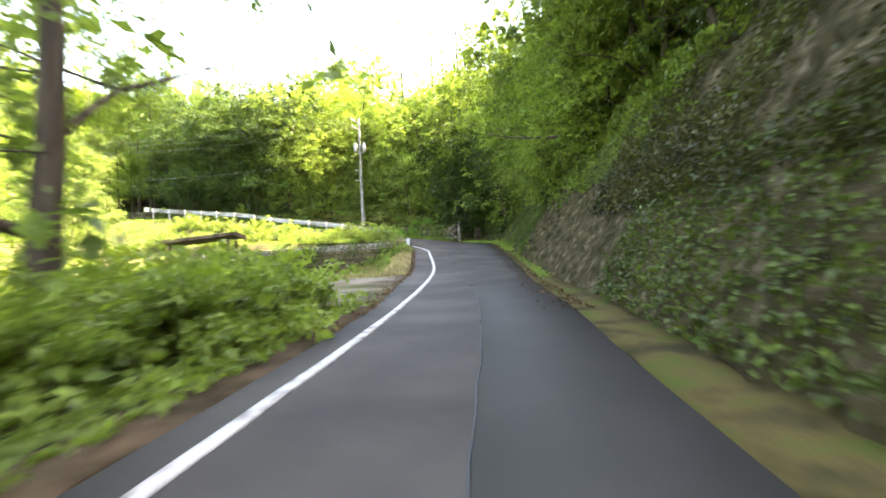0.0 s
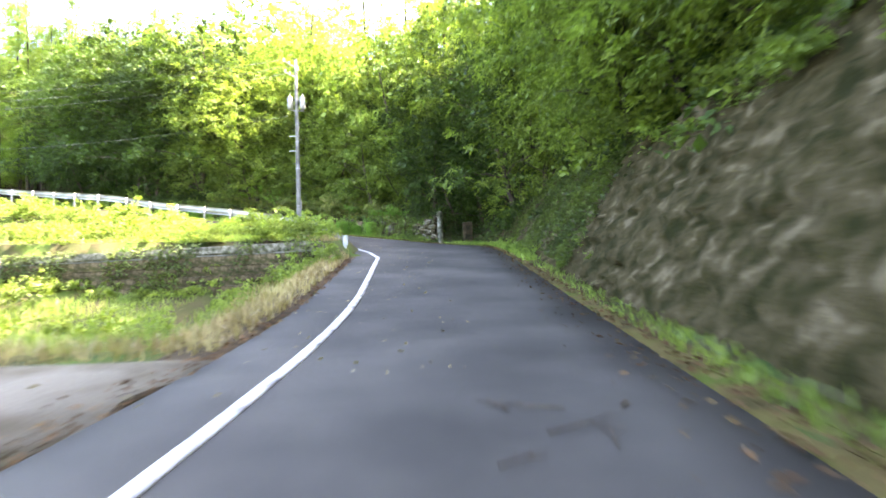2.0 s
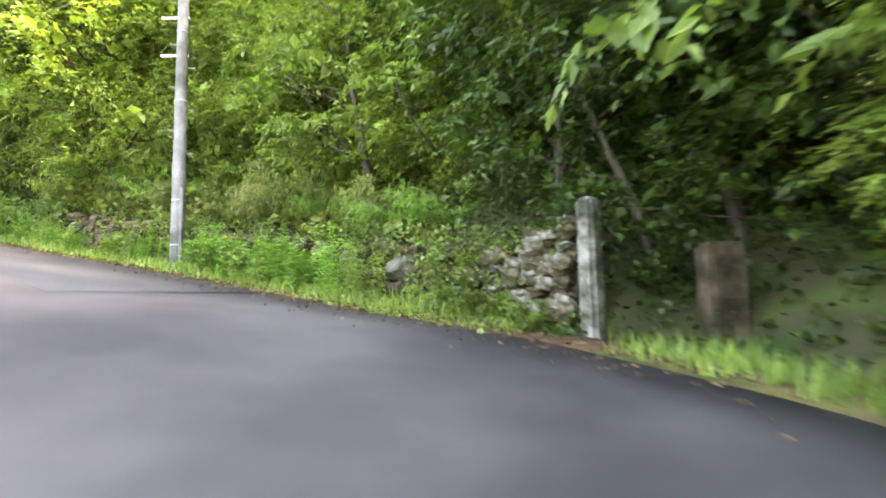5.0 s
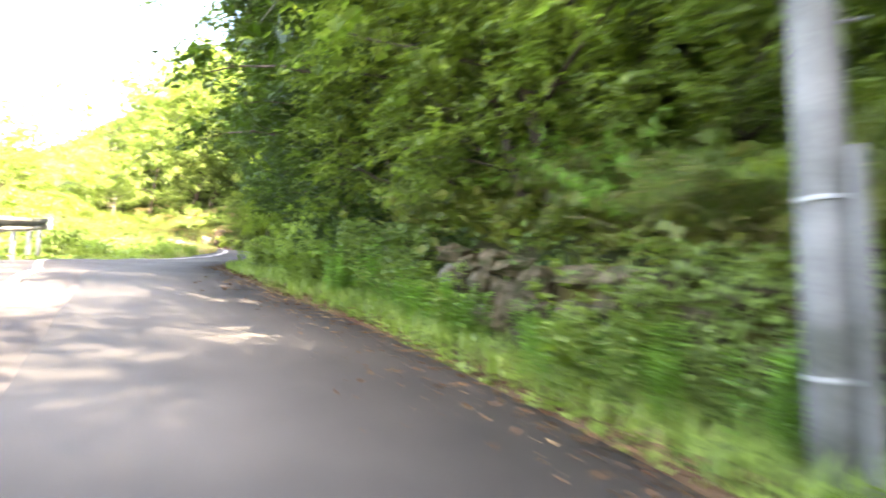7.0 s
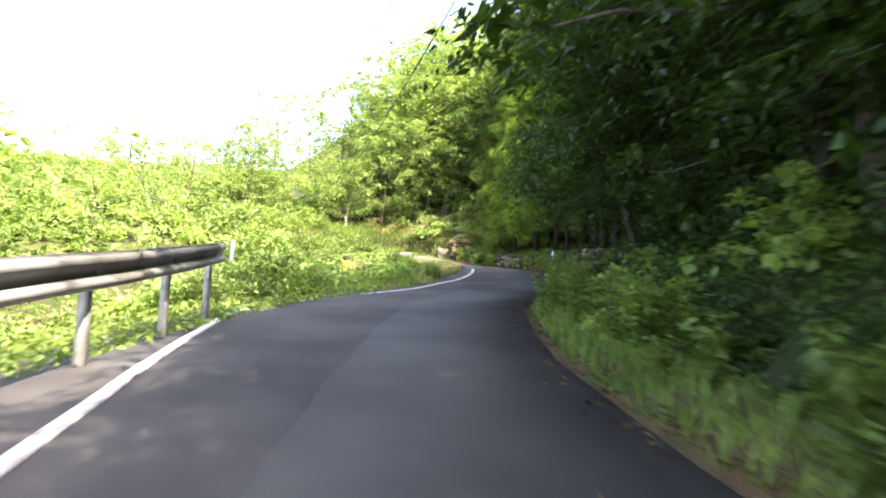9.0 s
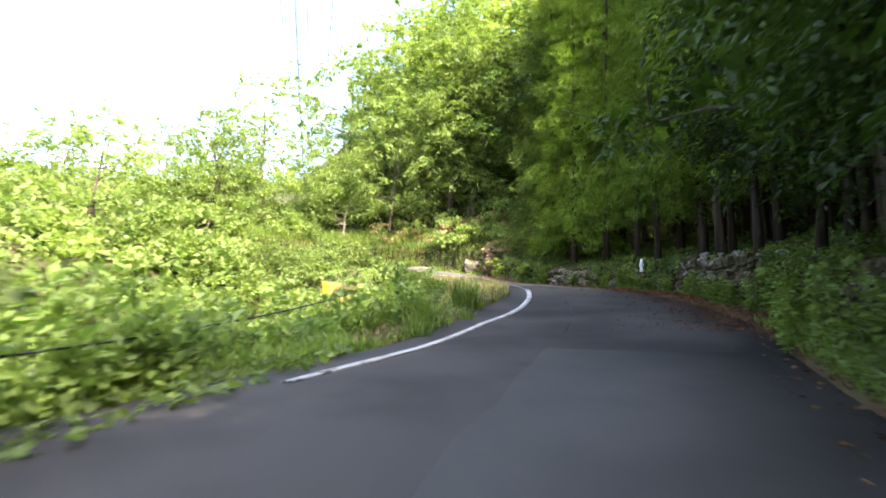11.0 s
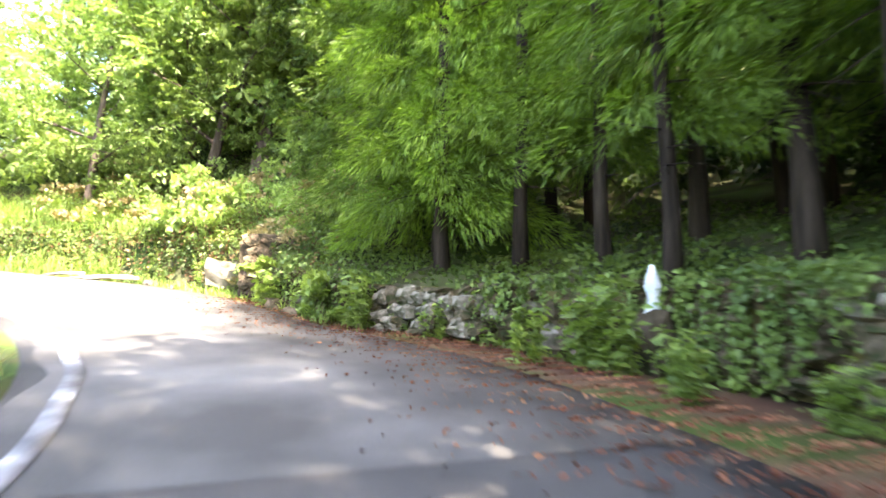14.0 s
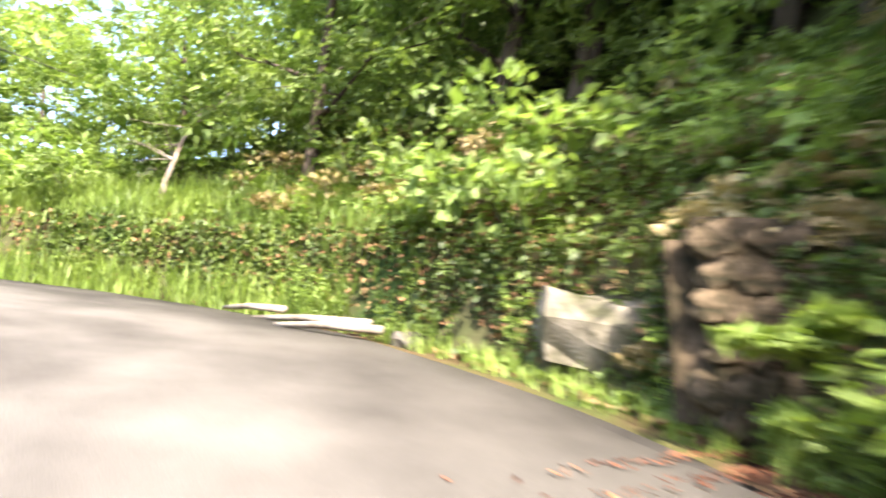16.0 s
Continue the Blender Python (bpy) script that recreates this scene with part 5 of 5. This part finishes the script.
def cable(a, b, sag, label, r=0.012, n=24, mat="dark"):
    a, b = Vector(a), Vector(b)
    pts = [a.lerp(b, k / n) - Vector((0, 0, sag * 4 * (k / n) * (1 - k / n))) for k in range(n + 1)]
    ob = part("cable", tube([tuple(p) for p in pts], [r] * (n + 1), 6), mat, smooth=True)
    return tagged(ob, label, "cable", "cables")


for k, (dz, off) in enumerate(((0, -0.8), (0, 0.3), (-0.7, -0.2), (-3.6, -0.2))):
    cable((-7.9 + off * 0.4, 55.2 + off, 17.15 + dz), (-64 + off * 0.4, 69 + off * 1.3, 21.5 + dz), 1.6 + 0.15 * k, "grey overhead power line", 0.012, 24, "concrete")
cable((-33.6, 59.0, 9.35), (-40.2, 64.47, 10.45), 0.12, "thin dark cable strung along the slope below the road", 0.014)
cable((-40.2, 64.47, 10.45), (-47.1, 68.5, 11.25), 0.25, "thin dark cable strung along the slope below the road", 0.014)

# ---------------------------------------------------------------- ground cover, weeds, litter
def slope_cover(name, s0, s1, d0, d1, per_m2, leaf, mat, label, rng, lift=0.12, wall=False, patch=0.0):
    """Creepers over a bank: many small leaves on the ground, as one mesh."""
    n = int((s1 - s0) * abs(d1 - d0) * per_m2)
    s, u = rng.uniform(s0, s1, n), rng.uniform(0, 1, n)
    i = np.clip(((s - SS[0]) / STEP).round().astype(int), 0, len(SS) - 1)
    if wall:
        z = d0 + (d1 - d0) * u
        z = np.minimum(z, RISE[i] + 0.15)
        d = FOOT[i] + z * 0.62 - 0.03
        x, y = SP[i, 0] + SR[i, 0] * d, SP[i, 1] + SR[i, 1] * d
        z = SP[i, 2] + z
    else:
        d = d0 + (d1 - d0) * u
        fx = s - SS[i]
        x, y = SP[i, 0] + SR[i, 0] * d + ST[i, 0] * fx, SP[i, 1] + SR[i, 1] * d + ST[i, 1] * fx
        z = terrain(x, y)
    pos = np.column_stack([x, y, z])
    if patch:
        keep = (np.sin(s * 1.1 + d * 0.7) + np.sin(s * 0.37 - pos[:, 2] * 1.3 + 1) + rng.normal(0, 0.5, n)) > patch
        pos, i = pos[keep], i[keep]
    toward = -np.sign(d0) if not wall else -1
    out = np.column_stack([toward * SR[i, 0] * 0.7, toward * SR[i, 1] * 0.7, np.full(len(i), 0.25)])
    pos = pos + out * np.abs(rng.normal(0, lift, len(pos)))[:, None]
    pos[:, 2] += 0.03
    ob = part(name, leaves(pos, out, leaf, rng, 0.75, 0.35, 0.6), mat)
    return tagged(ob, label, "plants", kind="stuff")


slope_cover("ivy", 32, 46, 0.2, 3.9, 420, 0.085, "ivy", "green creepers hanging over the concrete wall", rng, 0.10, True, -0.9)
slope_cover("ivy", -8, 30, 3.2, 5.6, 330, 0.085, "ivy", "green creepers hanging from the wall top", rng, 0.14, True, 0.1)
slope_cover("vines", -4, 19, 1.9, 5.7, 420, 0.10, "vine", "brownish green vines hanging over the retaining wall", rng, 0.22, True, -0.6)
slope_cover("ivy", -8, 13, 0.0, 2.6, 200, 0.09, "ivy", "dark creepers at the foot of the concrete wall", rng, 0.16, True, -1.2)
slope_cover("undergrowth", 53, 66, 4.2, 8.0, 120, 0.11, "leaf", "dense green undergrowth covering the bank", rng, 0.28)
# shaded stretches of bank get the leaf colour that is darkened for shade
slope_cover("undergrowth", 47.6, 53.4, 3.9, 9.5, 160, 0.13, "leaf_shaded", "undergrowth beside the mouth of the path, coloured dark as in shade", rng, 0.28)
slope_cover("undergrowth", 65, 88, 3.7, 8.0, 170, 0.13, "leaf_shaded", "undergrowth covering the bank, its shade put into the leaf colour", rng, 0.28)
slope_cover("undergrowth", 48, 88, 2.7, 4.4, 110, 0.10, "grass", "low weeds along the road edge", rng, 0.10, False, -0.6)
slope_cover("undergrowth", 88, 107, 4.0, 6.6, 330, 0.10, "leaf", "low green plants along the wall top", rng, 0.16, False, -0.9)
slope_cover("undergrowth", 88, 107, 6.0, 12, 90, 0.13, "ivy", "ivy under the cedars", rng, 0.14, False, -0.5)
slope_cover("ivy", 103.5, 111, 3.5, 6.2, 420, 0.09, "ivy", "dark ivy mat over the bank", rng, 0.12, False, -2.5)
slope_cover("ivy", 105.5, 120, 3.5, 8.5, 620, 0.095, "ivy", "creeping ivy over the bank", rng, 0.2, False, -0.9)
slope_cover("dead_leaves", 105.8, 114, 3.3, 6.6, 330, 0.09, "litter", "brown dead leaves and bare earth on the bank", rng, 0.06)
slope_cover("undergrowth", 30, 48.4, 5.0, 12, 90, 0.14, "leaf_shaded", "undergrowth on the slope above the wall, coloured dark as in shade", rng, 0.3)
slope_cover("undergrowth", 78, 99, -3.6, -12, 110, 0.15, "leaf_sunlit", "sunlit creepers on the slope below the road", rng, 0.3)
slope_cover("undergrowth", 98, 120, -2.6, -15, 60, 0.16, "leaf_sunlit", "sunlit creepers inside the bend", rng, 0.2)
slope_cover("undergrowth", 41, 78, -3.9, -9.5, 60, 0.13, "leaf", "green plants on the slope below the road", rng, 0.22)
slope_cover("undergrowth", 66, 80, -3.6, -5.2, 160, 0.12, "leaf", "creepers and debris under the crash barrier", rng, 0.3)
slope_cover("undergrowth", -6, 13, -2.9, -9, 120, 0.14, "leaf", "green plants beside the road", rng, 0.25)


def wall_ivy(s0, s1, per_m, rng, off=-0.12, least=0.75, mat="ivy", label="green ivy growing over the stone wall"):
    """Leaves over the face of a low wall or cut bank along the uphill side."""
    n = int((s1 - s0) * per_m)
    s, z = rng.uniform(s0, s1, n), rng.uniform(0.0, 1.0, n)
    keep = np.sin(s * 0.9 + 0.4) + 0.7 * np.sin(s * 2.3 + z * 2) + z * 0.7 + rng.normal(0, 0.3, n) > least
    s, z = s[keep], z[keep]
    i = np.clip(((s - SS[0]) / STEP).round().astype(int), 0, len(SS) - 1)
    z = z * (RISE[i] + 0.2)
    d = FOOT[i] + off + z * 0.12 - np.abs(rng.normal(0, 0.06, len(s)))
    fx = s - SS[i]
    pos = np.column_stack([SP[i, 0] + SR[i, 0] * d + ST[i, 0] * fx, SP[i, 1] + SR[i, 1] * d + ST[i, 1] * fx, SP[i, 2] + z])
    out = np.column_stack([-SR[i, 0], -SR[i, 1], np.full(len(i), -0.2)])
    ob = part("ivy" if mat == "ivy" else "dead_leaves", leaves(pos, out, 0.085, rng, 0.8, 0.5, 0.5), mat)
    tagged(ob, label, "plants", kind="stuff")


wall_ivy(104.5, 120, 800, rng, 0.46, -0.2, "ivy", "ivy hanging over the cut bank")
wall_ivy(104.5, 118, 170, rng, 0.5, -9, "litter", "brown dead leaves clinging to the cut bank")
wall_ivy(62, 88, 420, rng, 0.46, -9, "leaf_shaded", "plants on the cut bank, coloured dark as in shade")
wall_ivy(87.5, 106, 1150, rng)
wall_ivy(48.5, 66, 800, rng, -0.14, 0.75)


def block_wall_ivy(n, rng):
    """Ivy that climbs over the face of the block wall."""
    u, z = rng.uniform(-7.6, 7.8, n), rng.uniform(-1.2, 1.75, n)
    keep = np.sin(u * 0.9 + 1) + np.sin(u * 2.1 - z * 1.4) + 0.5 * z + rng.normal(0, 0.4, n) > 0.55
    u, z = u[keep], z[keep]
    turn = radians(-15.3)
    y = -0.3 - np.abs(rng.normal(0, 0.05, len(u)))
    pos = np.column_stack([-10.6 + u * math.cos(turn) - y * math.sin(turn), 41.55 + u * math.sin(turn) + y * math.cos(turn), 2.35 + z])
    out = np.tile((math.sin(turn), -math.cos(turn), -0.3), (len(u), 1))
    tagged(part("ivy", leaves(pos, out, 0.11, rng, 0.75, 0.4, 0.5), "ivy"), "green ivy climbing over the block wall", "plants", kind="stuff")


block_wall_ivy(9000, rng)


def grass_strip(s0, s1, d0, d1, n, height, mat, label, rng, edge=None):
    s, u = rng.uniform(s0, s1, n), rng.uniform(0, 1, n)
    i = np.clip(((s - SS[0]) / STEP).round().astype(int), 0, len(SS) - 1)
    d = d0 + (d1 - d0) * u + (edge[i] if edge is not None else 0)
    fx = s - SS[i]
    x, y = SP[i, 0] + SR[i, 0] * d + ST[i, 0] * fx, SP[i, 1] + SR[i, 1] * d + ST[i, 1] * fx
    ob = part("grass", blades(rng, np.column_stack([x, y]), terrain(x, y) - 0.02, height), mat)
    return tagged(ob, label, "grass", kind="stuff")


grass_strip(24.5, 41, -0.2, -4.5, 9000, 0.35, "straw", "dry straw-coloured grass on the bank", rng, LEFT)
grass_strip(25, 45, -2.5, -16, 11000, 0.4, "grass", "green grass of the field below the wall", rng, LEFT)
grass_strip(13, 18.5, -0.1, -4.5, 2600, 0.12, "grass", "thin low grass and moss over the gravel", rng, LEFT)
grass_strip(17.5, 24, -4.0, -12, 2500, 0.2, "straw", "dry grass over the gravel", rng, LEFT)
grass_strip(20, 46, 0.25, 0.75, 1500, 0.22, "grass", "grass growing in the gutter under the wall", rng, RIGHT)
grass_strip(36, 47, 0.2, 1.2, 2600, 0.35, "grass", "fresh green weeds at the wall foot", rng, RIGHT)
grass_strip(48, 90, 0.15, 1.6, 9000, 0.35, "grass", "rough grass along the road verge", rng, RIGHT)
grass_strip(94, 101, -0.1, -2.2, 2400, 0.36, "straw", "dry grass among the green on the inside of the bend", rng, LEFT)
grass_strip(94, 101, -0.1, -2.2, 2600, 0.33, "grass", "tall green grass on the inside of the bend", rng, LEFT)
grass_strip(86, 94, -0.1, -1.2, 1500, 0.22, "grass", "green grass at the road edge", rng, LEFT)
grass_strip(86, 96, -0.1, -1.3, 1500, 0.35, "straw", "dry grass at the road edge", rng, LEFT)
grass_strip(104, 120, 0.2, 1.1, 3000, 0.35, "grass", "sunlit grass along the verge", rng, RIGHT)
grass_strip(110.8, 119, 0.3, 2.3, 6500, 0.75, "grass", "tall sunlit grass at the outside of the bend", rng, RIGHT)
grass_strip(79, 86, -0.2, -2.0, 2500, 0.4, "grass", "sunlit grass at the road edge", rng, LEFT)

weeds = [
    weed("weed", 51, 1.1, "grass", first(51.5, 3.7), "tall bright green weed in the verge"),
    weed("weed", 52, 0.8, "leaf", first(93.2, 3.6), "leafy green weed at the foot of the wall", 8, 0.14),
    weed("weed", 53, 0.55, "grass", first(38.2, 3.4), "low green weed in the gutter", 7, 0.12),
]
scatter(weeds[:1], band(rng, 48.5, 68, 2.9, 4.0, 12, 0.3), rng, (0.6, 1.1), 0.02)
scatter(weeds[:2], band(rng, 48.5, 66, 3.0, 4.2, 12, 0.35), rng, (0.7, 1.25), 0.02)
scatter(weeds[:2], band(rng, 66, 88, 2.5, 3.8, 34, 0.4), rng, (0.7, 1.2), 0.02)
scatter(weeds[1:2], band(rng, 89, 104, 3.3, 4.3, 24, 0.5), rng, (0.7, 1.3), 0.02)
scatter(weeds[1:2], [tuple(on_road(105.9, 3.2).xy), tuple(on_road(103.2, 3.2).xy), tuple(on_road(103.6, 3.4).xy), tuple(on_road(99.5, 3.6).xy)], rng, (1.2, 1.7), 0.02)
scatter(weeds[2:], band(rng, 30, 45, 3.4, 4.2, 14, 0.5), rng, (0.7, 1.1), 0.02)
scatter(weeds[:1], band(rng, 104, 118, 3.0, 4.2, 18, 0.5), rng, (0.5, 0.9), 0.02)
scatter(weeds[:1], band(rng, 26, 40, -8, -4, 14, 0.8), rng, (0.6, 1.0), 0.02)
tufts = [tuft("grass_tuft", 61, 1.0, 0.4, 130, "grass", first(88.3, -3.5), "tall tuft of green grass at the road edge"),
         tuft("grass_tuft", 62, 0.6, 0.3, 110, "grass", first(87.2, -3.3), "spiky grass tuft at the road edge")]
scatter(tufts[:1], [tuple(on_road(91.6, -3.3).xy), tuple(on_road(92.0, -3.5).xy), tuple(on_road(92.4, -3.3).xy)], rng, (0.75, 0.95), 0.02)
scatter(tufts[1:], band(rng, 88, 93, -4.0, -3.0, 6, 0.5), rng, (0.6, 0.9), 0.02)


def tall_weed(seed, height, at, label):
    """A feathery clump of upright stems, closely set with narrow leaves."""
    r = np.random.default_rng(seed)
    plant = thing("tall_weed", at, label, "weed", "tall weeds")
    tubes, pos, out = [], [], []
    for _ in range(13):
        a = r.uniform(0, 6.28)
        p, w = branch(r, r.normal(0, 0.16, 3) * (1, 1, 0), (math.cos(a) * 0.12, math.sin(a) * 0.12, 1), height * r.uniform(0.65, 1.1), 0.007, 0.18, 6)
        tubes.append(tube(p, np.maximum(w, 0.003), 3))
        for j in range(54):
            u = (j + 1) / 55 * 5.99
            q = p[int(u)] * (1 - u % 1) + p[int(u) + 1] * (u % 1)
            o = np.array([math.cos(j * 2.4), math.sin(j * 2.4), 0.25])
            pos.append(q + o * 0.06), out.append(o)
    tagged(part("stem", joined(tubes), "grass", plant), kind="stuff")
    part("foliage", leaves(np.array(pos), np.array(out), 0.14, r, 0.24, 0.1, 0.2, 0.06), "weed_leaf", plant)
    return plant


def bamboo_clump(seed, length, at, label, mat="bamboo"):
    """Dwarf bamboo: arching canes whose narrow leaves hang from the tips."""
    r = np.random.default_rng(seed)
    plant = thing("dwarf_bamboo", at, label, "bamboo", "dwarf bamboo")
    tubes, pos, out = [], [], []
    for _ in range(26):
        a = r.uniform(0, 6.28)
        p, w = branch(r, r.normal(0, 0.2, 3) * (1, 1, 0), (math.cos(a) * 0.5, math.sin(a) * 0.5, 1), length * r.uniform(0.6, 1.15), 0.006, 0.3, 8, -1.5)
        tubes.append(tube(p, np.maximum(w, 0.003), 3))
        for j in range(34):
            u = (0.3 + 0.7 * (j + 1) / 35) * 7.99
            q = p[int(u)] * (1 - u % 1) + p[int(u) + 1] * (u % 1)
            o = r.normal(0, 0.5, 3) + (math.cos(a) * 0.5, math.sin(a) * 0.5, -0.55)
            pos.append(q + r.normal(0, 0.05, 3)), out.append(o / np.linalg.norm(o))
    tagged(part("cane", joined(tubes), "straw", plant), kind="stuff")
    part("foliage", leaves(np.array(pos), np.array(out), 0.2, r, 0.17, 0.35, 0.15, 0.05), mat, plant)
    return plant


rw = np.random.default_rng(57)
feathery = [tall_weed(54, 1.15, first(52.6, 3.6), "tall feathery bright green weed in the verge"), tall_weed(55, 0.85, first(55.4, 3.5), "feathery bright green weed in the verge")]
scatter(feathery, band(rw, 51.5, 56, 3.3, 4.0, 11, 0.3), rw, (0.8, 1.2), 0.02)
scatter(feathery, band(rw, 56, 66, 3.4, 4.1, 16, 0.4), rw, (0.6, 1.0), 0.02)
sasa = [bamboo_clump(56, 1.7, first(55.5, 5.6), "yellow-green dwarf bamboo arching over the bank"), bamboo_clump(57, 1.3, first(58.0, 5.2), "tan and green dwarf bamboo hanging over the bank"), bamboo_clump(58, 1.6, first(60.0, 5.6), "fresh green dwarf bamboo arching over the bank", "weed_leaf"), bamboo_clump(59, 1.4, first(62.0, 5.8), "green dwarf bamboo on the bank", "grass")]
scatter(sasa, band(rw, 50.5, 65, 4.8, 6.2, 20, 0.6), rw, (0.8, 1.25), 0.05)
scatter(sasa, band(rw, 51, 63, 6.2, 9.0, 18, 0.8), rw, (0.9, 1.4), 0.05)
slope_cover("bamboo_grass", 51, 66, 4.6, 9.0, 120, 0.2, "bamboo", "yellow-green bamboo grass hanging over the bank", rng, 0.5)


def litter(s0, s1, d0, d1, n, size, mat, label, rng, edge):
    s, u = rng.uniform(s0, s1, n), np.abs(rng.normal(0, 0.5, n))
    i = np.clip(((s - SS[0]) / STEP).round().astype(int), 0, len(SS) - 1)
    d = edge[i] + d0 + (d1 - d0) * u
    fx = s - SS[i]
    pos = np.column_stack([SP[i, 0] + SR[i, 0] * d + ST[i, 0] * fx, SP[i, 1] + SR[i, 1] * d + ST[i, 1] * fx, SP[i, 2] + 0.035 + 0 * s])
    out = rng.normal(0, 1, (n, 3)) * (1, 1, 0.12)
    v, f = leaves(pos, out / np.linalg.norm(out, axis=1)[:, None], size, rng, 0.5, 0, 0.15, 0.1)
    ob = part("leaf_litter", (v, f), mat)
    return tagged(ob, label, "leaf litter", kind="stuff")


litter(46, 66, 0.5, -0.7, 5200, 0.06, "litter", "brown dead leaves along the road edge", rng, RIGHT)
litter(66, 88, 0.4, -0.3, 1500, 0.075, "litter", "brown dead leaves along the road edge", rng, RIGHT)
litter(88, 107, 1.0, -1.1, 15000, 0.055, "needles", "reddish cedar needles and dead leaves on the asphalt", rng, RIGHT)
litter(10, 46, 0.3, -0.5, 1800, 0.08, "litter", "dead leaves and twigs in the gutter", rng, RIGHT)
litter(22, 47, 2.0, -4.0, 260, 0.07, "straw", "scattered dry leaves on the asphalt", rng, LINE)
litter(8, 42, 0.1, -0.5, 1500, 0.07, "litter", "dead leaves on the soil verge", rng, LEFT)


def twig(s, d, length, turn, mat="dead", r=0.012):
    p = on_road(s, d, 0.05)
    q = np.random.default_rng(int(s * 100 + turn))
    pts, rad = branch(q, (0, 0, 0), (1, 0, 0), length, r, 0.25, 6)
    pts[:, 2] = np.abs(pts[:, 2]) * 0.2
    tubes = [tube(pts, rad, 6)]
    for j in (2, 3, 4):
        b, c = branch(q, pts[j], (0.7, (-1) ** j * 0.7, 0.02), length * 0.35, r * 0.6, 0.3, 4)
        b[:, 2] = np.abs(b[:, 2]) * 0.3
        tubes.append(tube(b, c, 5))
    ob = part("twig", joined(tubes), mat, at=Matrix.Translation(p) @ pose(0, 0, 0, 0, 0, turn))
    return tagged(ob, "dry broken twig lying on the asphalt", "twig", "twigs")


for s, d, ln, turn in ((21.3, 0.55, 0.9, 20), (21.6, 0.75, 0.7, 160), (21.0, 0.9, 0.6, 75), (21.8, 0.35, 0.5, 110), (20.6, 0.2, 0.5, 40), (17.0, -0.25, 0.6, 15), (13.0, -2.25, 0.9, 100),
                       (12.4, 2.3, 1.1, 80), (11.6, 2.2, 0.9, 120), (14.2, 2.5, 0.8, 60)):
    twig(s, d, ln * 0.8, turn, "bark", 0.009)

# dead tree leaning over the sunlit bank, fallen timber at the road edge
p = on_road(114.5, 4.6)
rd = np.random.default_rng(77)
dead = thing("dead_tree", pose(p.x, p.y, ground_at(p.x, p.y) - 0.2), "bleached leafless dead tree on the bank", "dead tree")
tr, rr = branch(rd, (0, 0, 0), (-0.25, 0.1, 1), 4.2, 0.07, 0.6, 9)
part("trunk", tube(tr, np.maximum(rr, 0.012), 8), "dead", dead, smooth=True)
for k in range(16):
    w = np.array([rd.uniform(-1, 0.3), rd.uniform(-1, 0.4), rd.uniform(-0.1, 0.35)])
    b, c = branch(rd, tr[3 + k % 5], w / np.linalg.norm(w), rd.uniform(0.7, 1.7), 0.018, 0.4, 5)
    part("twig", tube(b, np.maximum(c, 0.004), 5), "dead", dead)
for s, d, ln, turn in ((110.6, 2.75, 1.9, 12), (111.6, 2.9, 1.6, -8), (110.2, 2.55, 1.4, 25)):
    p = on_road(s, d, 0.1)
    ob = part("fallen_branch", tube([(-ln / 2, 0, 0), (0, 0.04, 0.03), (ln / 2, -0.03, 0)], [0.05, 0.045, 0.03], 8), "dead", at=Matrix.Translation(p) @ pose(0, 0, 0, 0, 0, heading(s) + turn), smooth=True)
    tagged(ob, "grey fallen branch at the road edge", "branch", "fallen branches")
# the bare branch reaching out over the road
rd = np.random.default_rng(78)
p = on_road(25.5, 5.4, 6.0)
bx, br = branch(rd, (0, 0, 0), (-0.95, 0.25, -0.05), 4.6, 0.09, 0.35, 9)
limb = part("dead_branch", joined([tube(bx, np.maximum(br, 0.02), 8)] + [tube(*branch(rd, bx[j], (-0.7, 0.2 * (-1) ** j, 0.3), 1.0, 0.03, 0.4, 4), 5) for j in (5, 7, 8)]), "bark", at=Matrix.Translation(p), smooth=True)
tagged(limb, "dark bare branch reaching out over the road", "branch")
